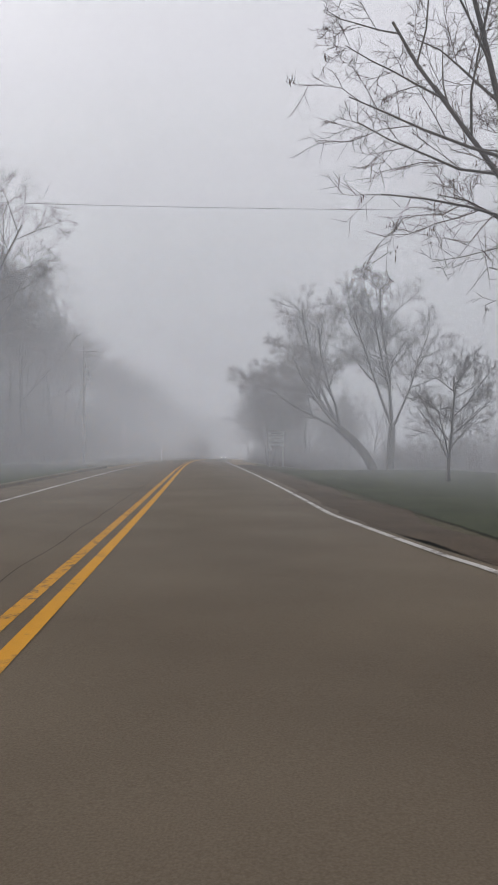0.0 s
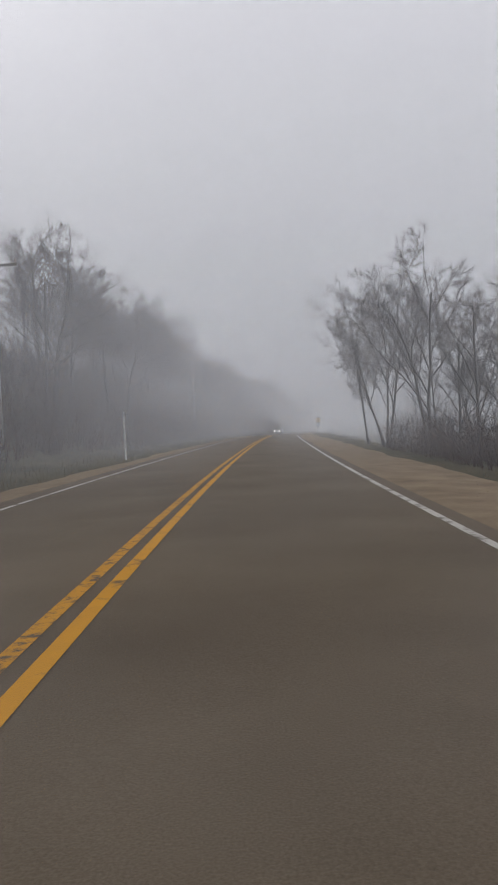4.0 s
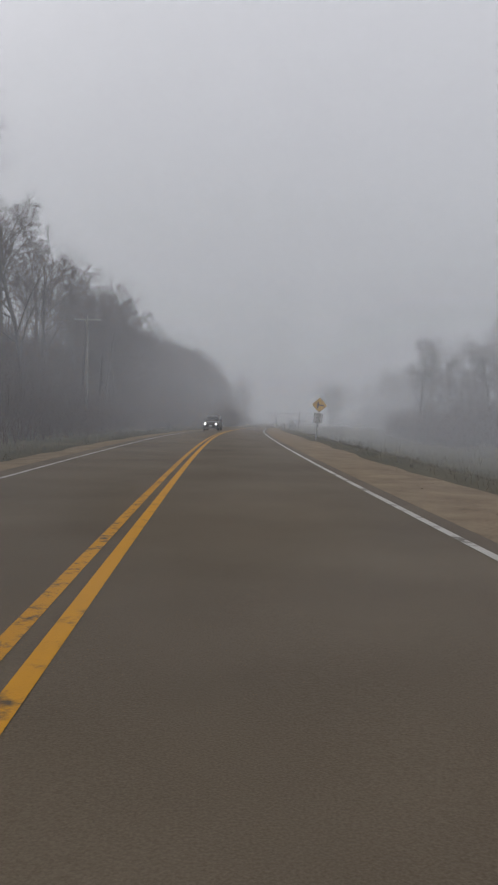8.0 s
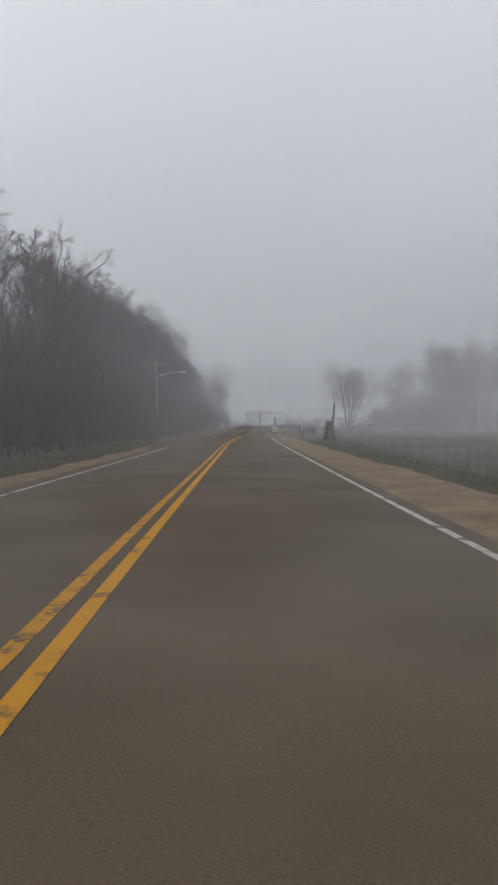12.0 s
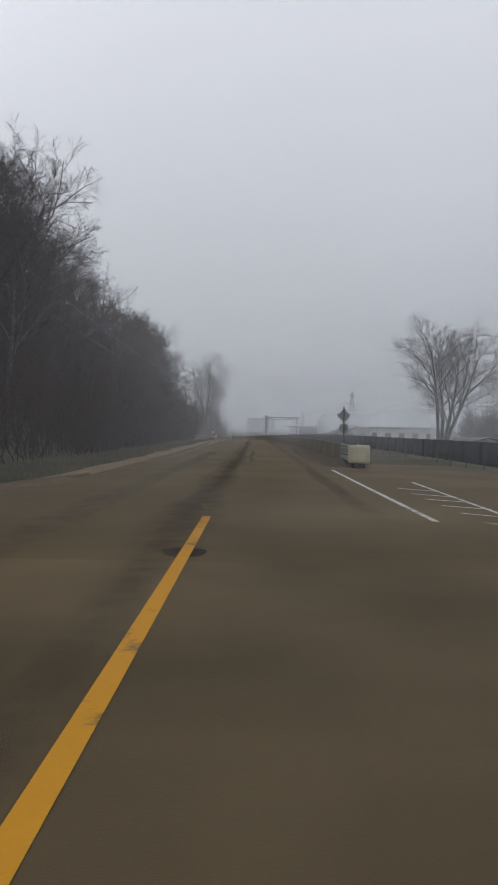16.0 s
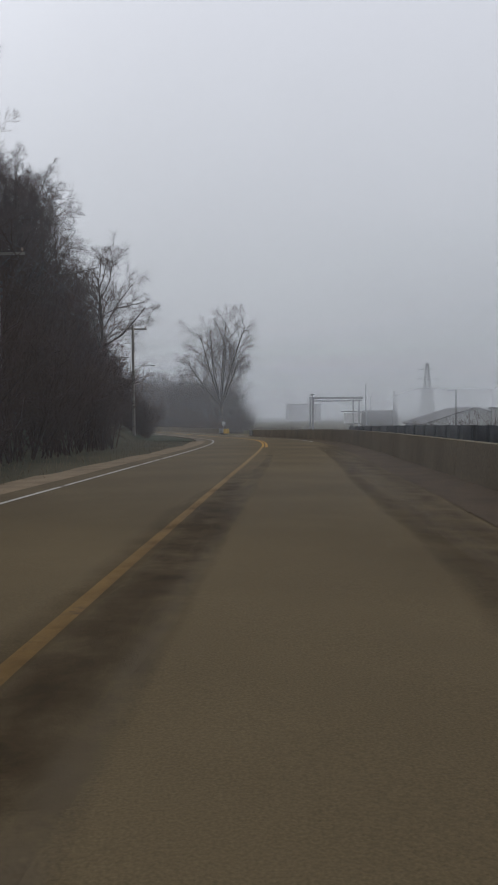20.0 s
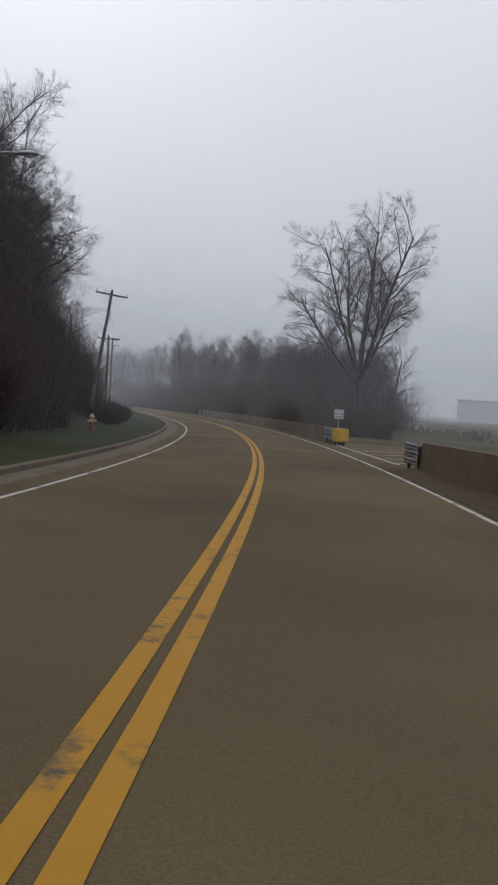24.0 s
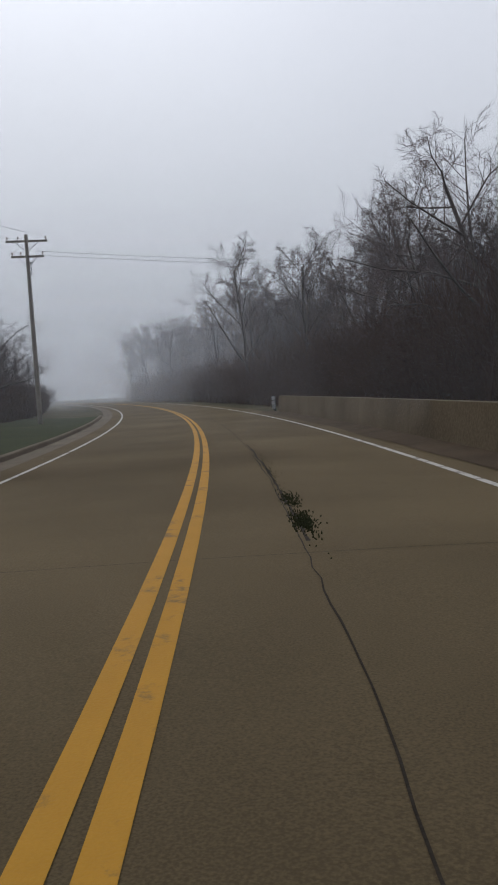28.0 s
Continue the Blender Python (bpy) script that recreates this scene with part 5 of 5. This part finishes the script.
brush("grass", -10, 53.8, 5.9, 16, 6500, 0.06, 0.16, BLADES, "short green grass on the verge", 0, 15, 0.008)
brush("grass", -10, 58.2, -5.6, -19, 6500, 0.06, 0.16, BLADES, "short green grass on the verge", 0, 16, 0.008)
brush("grass", 519.6, 641.0, -5.35, -11.5, 8000, 0.06, 0.2, BLADES, "short green grass around the bend", 0, 17, 0.008)
for w_s, w_len, w_n, w_h in ((619.0, 0.34, 420, 0.05), (620.7, 0.35, 240, 0.04), (624.3, 2.5, 160, 0.025)):
    brush("weeds", w_s, w_len, 1.2, 0.06, w_n, w_h * 0.3, w_h, WEEDS, "weeds growing out of a crack in the road", 4, 18 + w_n, 0.006, True, True)


# ---- stones and litter on the shoulders ----
def stones(name, s0, s1, lat0, lat1, count, r0, r1, mat, label, seed):
    rng = np.random.default_rng(seed)
    cube = np.array([(x, y, z) for x in (-1, 1) for y in (-1, 1) for z in (-1, 1)], float)
    faces = np.array([(0, 1, 3, 2), (4, 6, 7, 5), (0, 4, 5, 1), (2, 3, 7, 6), (0, 2, 6, 4), (1, 5, 7, 3)])
    vs, fs = [], []
    for k in range(count):
        s, lat = rng.uniform(s0, s1), rng.uniform(lat0, lat1)
        p = np.array(on(s, lat, (crown(lat) if abs(lat) < 4.2 else -0.05)))
        vs.append(p + cube * rng.uniform(0.6, 1.2, (8, 3)) * rng.uniform(r0, r1) * np.array((1, 1, 0.6)))
        fs.append(faces + 8 * k)
    tagged(mesh_ob(name, quads(np.concatenate(vs), np.concatenate(fs), name, False), mat), label, "stones", "", "stuff")


stones("shoulder_stones", 74.2, 339.5, 4.2, 6.2, 2600, 0.004, 0.014, GRAVEL, "loose stones on the gravel shoulder", 1)
stones("shoulder_stones", 54.2, 521.6, -5.6, -4.3, 2200, 0.004, 0.014, GRAVEL, "loose stones on the gravel shoulder", 2)
stones("gutter_debris", S_P0, S_GAP0, 4.0, 5.1, 1400, 0.005, 0.022, DIRT, "dirt clods along the parapet's foot", 3)
stones("gutter_debris", S_GAP1, S_P1, 4.3, 5.1, 1200, 0.005, 0.025, DIRT, "dirt clods along the parapet's foot", 4)


# ---- fence, works and far things across the river ----
fence = thing("screened_fence", Matrix(), "long fence with a black privacy screen on steel posts", "fence", kind="")
S_F0, S_F1, LF, HF = 377.64, 529.64, 10.73, 1.02
k, s = 0, S_F0
while s < S_F1:
    m = beside(s, LF, 0)
    step = 0.12 if s > S_F0 + 12 else 0.0
    bm = bmesh.new()
    rod(bm, (0, 0, -0.3), (0, 0, HF + 0.02 + step), 0.03, sides=8)
    bmesh.ops.transform(bm, matrix=m, verts=bm.verts)
    part("post", bm, DARK_STEEL, fence)
    a, b = s, s + 3.0
    n = 5
    vs = []
    for z in (0.13, 0.5 * HF, HF + step):
        for j in range(n):
            u = a + (b - a) * j / (n - 1)
            vs.append(on(u, LF - 0.085 + 0.03 * noise.noise((u * 0.8, z * 2, 0)), z + (0.012 * math.sin(u * 2.1) if z > 1 else 0)))
    fs = [(r * n + j, r * n + j + 1, (r + 1) * n + j + 1, (r + 1) * n + j) for r in range(2) for j in range(n - 1)]
    me = solid(vs, fs, "screen", True)
    bm = bmesh.new()
    bm.from_mesh(me)
    bmesh.ops.solidify(bm, geom=list(bm.faces), thickness=0.012)
    part("screen", bm, SCREEN, fence)
    s += 3.0
lp = thing("leaning_post", beside(355.85, 10.73, ground_z(355.85, 10.73)) @ pose(0, 0, 0, 0, 4.5, 0), "leaning dark wooden post in the field", "post")
part("post", rodded((0, 0, -0.4), (0, 0, 4.2), 0.14, 0.11, 10), BARK, lp)

SIDING = material("pale_siding", (0.42, 0.42, 0.41), (0.56, 0.56, 0.55), 0.6, 0.7, 0.1, fine=6)
ROOFING = material("grey_roofing", (0.10, 0.10, 0.105), (0.17, 0.17, 0.175), 0.8, 0.85, 0.2, fine=8)


def shed(at, w, d, h, ridge, turn, label):
    ob = thing("shed", Matrix.Translation(at) @ pose(0, 0, 0, 0, 0, turn), label, "building")
    bm = bmesh.new()
    prof = [(-w / 2, -6), (-w / 2, h), (0, ridge), (w / 2, h), (w / 2, -6)]
    a, b = [bm.verts.new((x, -d / 2, z)) for x, z in prof], [bm.verts.new((x, d / 2, z)) for x, z in prof]
    bm.faces.new(a)
    bm.faces.new(list(reversed(b)))
    for i in range(5):
        bm.faces.new((a[i - 1], b[i - 1], b[i], a[i]))
    bmesh.ops.recalc_face_normals(bm, faces=bm.faces)
    part("wall", bm, SIDING, ob)
    for sx in (-1, 1):
        bm = bmesh.new()
        run = math.hypot(w / 2 + 0.5, (ridge - h) * (w / 2 + 0.5) / (w / 2))
        tilt = math.atan2(ridge - h, w / 2)
        box(bm, (run, d + 0.8, 0.12), (sx * (w / 4 + 0.25), 0, (h + ridge) / 2 + 0.06 - 0.25 * math.tan(tilt)), pose(0, 0, 0, 0, math.degrees(tilt) * sx, 0))
        part("roof", bm, ROOFING, ob)
    for x in (-w * 0.28, w * 0.05, w * 0.3):
        part("door", boxed((w * 0.14, 0.12, h * 0.75 + 6), (x, -d / 2 - 0.04, h * 0.375 - 3)), ROOFING, ob)


shed((73.5, 578.7, -3.7), 15, 22, 2.4, 4.8, -6.4, "low pale metal works building with a shallow gable roof")
shed((57.7, 452.3, -1.8), 5, 4, 1.1, 1.6, 13.6, "small low white shed behind the fence")
# pale grey steel, lightened further in its colour so the works look fogged
STEELWORK = material("fog_paled_steel", (0.24, 0.24, 0.25), (0.38, 0.38, 0.39), 1.2, 0.7, 0.1, fine=12)
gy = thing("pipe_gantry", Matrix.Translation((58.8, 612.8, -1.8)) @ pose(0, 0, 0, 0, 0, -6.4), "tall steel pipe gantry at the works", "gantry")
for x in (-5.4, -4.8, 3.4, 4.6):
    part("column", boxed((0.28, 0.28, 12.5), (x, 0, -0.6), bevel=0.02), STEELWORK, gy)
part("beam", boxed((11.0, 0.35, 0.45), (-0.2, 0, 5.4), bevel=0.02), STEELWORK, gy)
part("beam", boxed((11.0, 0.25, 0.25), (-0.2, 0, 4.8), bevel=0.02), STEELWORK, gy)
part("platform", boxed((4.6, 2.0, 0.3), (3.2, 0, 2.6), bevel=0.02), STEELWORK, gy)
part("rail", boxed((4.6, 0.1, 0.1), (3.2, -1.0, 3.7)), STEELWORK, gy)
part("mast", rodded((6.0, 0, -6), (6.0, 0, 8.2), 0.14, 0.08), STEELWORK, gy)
tank = thing("storage_tank", Matrix.Translation((71.1, 628.1, -1.5)), "dark round storage tank at the works", "tank")
bm = rodded((-3.6, 0, 0), (3.6, 0, 0), 2.6, sides=28)
part("shell", bm, ROOFING, tank)
for x in (-2.4, 2.4):
    part("saddle", boxed((0.5, 3.4, 6.0), (x, 0, -4.2), bevel=0.03), CURB, tank)
ll = thing("yard_lamp", Matrix.Translation((68.4, 565.1, -1.4)), "thin yard lamp post at the works", "lamp post")
part("post", rodded((0, 0, -6), (0, 0, 5.0), 0.10, 0.07), DARK_STEEL, ll)
part("arm", rodded((0, 0, 4.9), (-0.9, 0, 5.0), 0.04), DARK_STEEL, ll)
part("lamp_head", boxed((0.5, 0.25, 0.12), (-1.0, 0, 4.97), bevel=0.02), DARK_STEEL, ll)


def flat_hall(at, w, d, h, turn, label, bays):
    """A long low building with a flat roof, a roof edge and a row of dark bays."""
    ob = thing("low_building", Matrix.Translation(at) @ pose(0, 0, 0, 0, 0, turn), label, "building")
    part("wall", boxed((w, d, h + 6), (0, 0, h / 2 - 3), bevel=0.03), SIDING, ob)
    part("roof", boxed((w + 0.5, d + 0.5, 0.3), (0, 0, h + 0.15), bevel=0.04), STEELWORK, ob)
    for k in range(bays):
        x = -w / 2 + w * (k + 0.5) / bays
        part("bay_door", boxed((w / bays * 0.42, 0.1, h * 0.7), (x, -d / 2 - 0.04, h * 0.35), bevel=0.01), ROOFING, ob)
    return ob


def trailer(m, label):
    """A white box trailer on two axles, with a landing leg."""
    ob = thing("trailer", m, label, "trailer", "trailers")
    part("body", boxed((9.0, 2.5, 2.6), (0, 0, 2.5), bevel=0.05), SIGN_WHITE, ob)
    part("chassis", boxed((8.6, 1.2, 0.25), (0, 0, 1.07)), DARK_STEEL, ob)
    for x in (2.4, 3.6):
        for y in (-0.95, 0.95):
            part("wheel", rodded((x, y - 0.15, 0.5), (x, y + 0.15, 0.5), 0.5, sides=18), SIGN_BLACK, ob)
    part("landing_leg", boxed((0.15, 1.6, 1.0), (-2.8, 0, 0.5)), DARK_STEEL, ob)


flat_hall((82.0, 562.0, -3.2), 17, 10, 4.0, -14, "long low white building behind the fence", 5)
for x, y, turn in ((72.0, 652.0, 6.0), (81.0, 670.0, -8.0)):
    trailer(pose(x, y, float(on(590).z) - 0.3, 0, 0, turn), "white box trailer parked in the works yard")
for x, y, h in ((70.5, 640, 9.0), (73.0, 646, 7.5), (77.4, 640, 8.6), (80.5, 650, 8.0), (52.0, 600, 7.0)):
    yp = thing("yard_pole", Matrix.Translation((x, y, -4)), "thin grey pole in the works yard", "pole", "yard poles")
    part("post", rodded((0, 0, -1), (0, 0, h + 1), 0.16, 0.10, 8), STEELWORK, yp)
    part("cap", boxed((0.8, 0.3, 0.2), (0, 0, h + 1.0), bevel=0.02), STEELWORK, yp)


def pylon(at, h):
    """A lattice tower with three pairs of arms."""
    ob = thing("power_pylon", Matrix.Translation(at), "steel lattice power pylon fading into the fog", "pylon")
    half = lambda z: 2.4 * (1 - z / h) ** 1.3 + 0.35
    zs = [h * (1 - (1 - k / 9) ** 1.15) for k in range(10)]
    for sx in (-1, 1):
        for sy in (-1, 1):
            bm = bmesh.new()
            for a, b in zip(zs, zs[1:]):
                rod(bm, (sx * half(a), sy * half(a), a), (sx * half(b), sy * half(b), b), 0.09, sides=5)
            part("leg", bm, DARK_STEEL, ob)
    for a, b in zip(zs, zs[1:]):
        bm = bmesh.new()
        for sy in (-1, 1):
            rod(bm, (-half(a), sy * half(a), a), (half(b), sy * half(b), b), 0.05, sides=5)
            rod(bm, (half(a), sy * half(a), a), (-half(b), sy * half(b), b), 0.05, sides=5)
            rod(bm, (sy * half(a), -half(a), a), (sy * half(b), half(b), b), 0.05, sides=5)
            rod(bm, (-half(b), sy * half(b), b), (half(b), sy * half(b), b), 0.05, sides=5)
        part("bracing", bm, DARK_STEEL, ob)
    for z, w in ((h * 0.66, 3.0), (h * 0.79, 3.6), (h * 0.92, 2.8)):
        bm = bmesh.new()
        for sx in (-1, 1):
            rod(bm, (0, 0, z + 0.5), (sx * w, 0, z), 0.07, sides=5)
            rod(bm, (0, 0, z - 0.2), (sx * w, 0, z), 0.07, sides=5)
            rod(bm, (sx * w, 0, z), (sx * w, 0, z - 0.8), 0.05, sides=5)
        part("arm", bm, DARK_STEEL, ob)


py = on(660.88, 106.05, 0)
pylon((py.x, py.y, py.z - 4), 23.11)
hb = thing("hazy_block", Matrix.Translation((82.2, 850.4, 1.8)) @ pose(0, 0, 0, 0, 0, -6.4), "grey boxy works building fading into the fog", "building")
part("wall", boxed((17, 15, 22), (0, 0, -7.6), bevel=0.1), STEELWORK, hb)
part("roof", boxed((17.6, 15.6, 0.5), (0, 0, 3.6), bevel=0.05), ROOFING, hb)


# ---- the oncoming car ----
PAINT = material("car_paint", (0.006, 0.006, 0.007), (0.014, 0.014, 0.015), 1.5, 0.3, 0.0, 0.0, fine=30, spec=0.4)
RUBBER = material("rubber", (0.012, 0.012, 0.012), (0.025, 0.025, 0.025), 6, 0.9, 0.3)
TRIM = material("black_trim", (0.012, 0.012, 0.012), (0.022, 0.022, 0.022), 6, 0.6)
CHROME = material("chrome", (0.5, 0.5, 0.5), (0.6, 0.6, 0.6), 3, 0.15, 0, 1.0)
ALLOY = material("alloy", (0.25, 0.25, 0.26), (0.36, 0.36, 0.37), 3, 0.35, 0, 0.9)
CAR_GLASS = material("car_glass", (0.01, 0.012, 0.013), (0.015, 0.017, 0.018), 2, 0.06, spec=0.7)
GLOW = bpy.data.materials.new("headlight_glow")
GLOW.use_nodes = True
GLOW.node_tree.nodes["Principled BSDF"].inputs["Emission Color"].default_value = (1.0, 0.93, 0.8, 1)
GLOW.node_tree.nodes["Principled BSDF"].inputs["Emission Strength"].default_value = 22.0


def loft(stations):
    """A hull through cross sections (y, half width, z low, z high, tuck at the top)."""
    bm, rings = bmesh.new(), []
    for y, w, z0, z1, tuck in stations:
        h = z1 - z0
        half = [(w * 0.86, z0), (w * 0.97, z0 + 0.12 * h), (w, z0 + 0.45 * h), (w * (1 - 0.25 * tuck), z0 + 0.8 * h), (w * (1 - 0.7 * tuck), z0 + 0.95 * h), (w * (0.75 - 0.7 * tuck), z1)]
        pts = half + [(-x, z) for x, z in reversed(half)]
        rings.append([bm.verts.new((x, y, z)) for x, z in pts])
    n = len(rings[0])
    for a, b in zip(rings, rings[1:]):
        for i in range(n):
            bm.faces.new((a[i], a[(i + 1) % n], b[(i + 1) % n], b[i]))
    bm.faces.new(rings[0])
    bm.faces.new(list(reversed(rings[-1])))
    bmesh.ops.recalc_face_normals(bm, faces=bm.faces)
    for f in bm.faces:
        f.smooth = len(f.verts) == 4
    return bm


def suv(m):
    ob = thing("car", m, "black sport utility car with lit headlights in the opposite lane", "car")
    part("body", loft([(-2.36, 0.70, 0.36, 0.86, 0.1), (-2.28, 0.86, 0.27, 0.98, 0.12), (-2.0, 0.90, 0.24, 1.06, 0.12), (-1.0, 0.91, 0.24, 1.12, 0.1), (0, 0.91, 0.24, 1.14, 0.08), (1.2, 0.91, 0.24, 1.14, 0.08), (2.0, 0.90, 0.28, 1.12, 0.1), (2.36, 0.84, 0.40, 1.05, 0.12)]), PAINT, ob)
    cabin = part("cabin", loft([(-1.12, 0.80, 1.05, 1.12, 0.1), (-0.75, 0.80, 1.05, 1.36, 0.14), (-0.28, 0.79, 1.05, 1.66, 0.2), (0.4, 0.79, 1.05, 1.72, 0.2), (1.5, 0.78, 1.05, 1.70, 0.2), (2.0, 0.77, 1.05, 1.62, 0.2), (2.28, 0.74, 1.05, 1.16, 0.12)]), PAINT, ob)
    bm = bmesh.new()
    bm.faces.new([bm.verts.new(p) for p in ((-0.70, -1.10, 1.13), (0.70, -1.10, 1.13), (0.56, -0.33, 1.62), (-0.56, -0.33, 1.62))])
    bmesh.ops.solidify(bm, geom=list(bm.faces), thickness=0.02)
    bmesh.ops.translate(bm, verts=bm.verts, vec=(0, -0.05, 0.03))
    part("windscreen", bm, CAR_GLASS, cabin)
    for sx in (-1, 1):
        for y0, y1 in ((-0.55, 0.35), (0.42, 1.25), (1.32, 1.95)):
            bm = bmesh.new()
            bm.faces.new([bm.verts.new(p) for p in ((sx * 0.825, y0, 1.16), (sx * 0.825, y1, 1.16), (sx * 0.70, y1 - 0.05, 1.56), (sx * 0.70, y0 + (0.42 if y0 < 0 else 0.02), 1.56))])
            bmesh.ops.solidify(bm, geom=list(bm.faces), thickness=0.015)
            part("side_window", bm, CAR_GLASS, cabin)
        part("roof_rail", rodded((sx * 0.60, -0.1, 1.75), (sx * 0.60, 1.8, 1.75), 0.022, sides=8), TRIM, ob)
        mir = part("mirror", boxed((0.19, 0.12, 0.14), (sx * 0.96, -0.72, 1.14), bevel=0.04), PAINT, ob)
        part("mirror_glass", boxed((0.17, 0.008, 0.12), (sx * 1.0, -0.645, 1.14)), CAR_GLASS, mir)
        hl = part("headlight", boxed((0.34, 0.24, 0.22), (sx * 0.66, -2.25, 0.80), pose(0, 0, 0, 0, 0, sx * 14), bevel=0.05), CAR_GLASS, ob, "clear headlight unit")
        bm = rodded((sx * 0.64, -2.36, 0.78), (sx * 0.64, -2.405, 0.78), 0.085, sides=18)
        part("bulb", bm, GLOW, hl, "lit bulb")
        part("fog_light", rodded((sx * 0.66, -2.34, 0.45), (sx * 0.66, -2.38, 0.45), 0.05, sides=14), LAMP_GLASS, ob)
        part("tail_light", boxed((0.14, 0.1, 0.4), (sx * 0.78, 2.28, 0.95), bevel=0.03), RED, ob)
        part("sill", boxed((0.06, 2.6, 0.14), (sx * 0.90, 0.05, 0.30), bevel=0.02), TRIM, ob)
        for y in (-1.44, 1.44):
            bm = bmesh.new()
            prof = [(0.22, -0.11), (0.31, -0.115), (0.345, -0.085), (0.35, 0), (0.345, 0.085), (0.31, 0.115), (0.22, 0.11)]
            rings = [[bm.verts.new((x, r * math.cos(a), r * math.sin(a))) for r, x in prof] for a in (2 * math.pi * k / 24 for k in range(24))]
            for k in range(24):
                for j in range(len(prof) - 1):
                    bm.faces.new((rings[k - 1][j], rings[k][j], rings[k][j + 1], rings[k - 1][j + 1]))
            bmesh.ops.translate(bm, verts=bm.verts, vec=(sx * 0.80, y, 0.35))
            wheel = thing("wheel", Matrix(), "", "")
            wheel.parent = ob
            part("tyre", bm, RUBBER, wheel)
            bm = rodded((sx * 0.80, y, 0.35), (sx * 0.86, y, 0.35), 0.225, sides=20)
            for k in range(5):
                a = 2 * math.pi * k / 5
                rod(bm, (sx * 0.90, y, 0.35), (sx * 0.88, y + 0.2 * math.cos(a), 0.35 + 0.2 * math.sin(a)), 0.035, sides=6)
            part("rim", bm, ALLOY, wheel)
    part("grille", boxed((0.92, 0.06, 0.26), (0, -2.355, 0.73), bevel=0.02), TRIM, ob)
    part("grille_bar", boxed((1.14, 0.05, 0.055), (0, -2.385, 0.835), bevel=0.015), CHROME, ob)
    part("lower_grille", boxed((1.1, 0.06, 0.14), (0, -2.36, 0.46), bevel=0.02), TRIM, ob)
    part("skid_plate", boxed((0.9, 0.12, 0.06), (0, -2.34, 0.34), bevel=0.02), ALLOY, ob)
    pl = part("number_plate", boxed((0.31, 0.012, 0.16), (0, -2.40, 0.60)), SIGN_WHITE, ob)
    for k in range(5):
        part("bar", boxed((0.03, 0.004, 0.07), (-0.09 + 0.045 * k, -2.409, 0.595)), SIGN_BLACK, pl)
    return ob


suv(beside(264.46, -2.04, 0.0, -3.0))
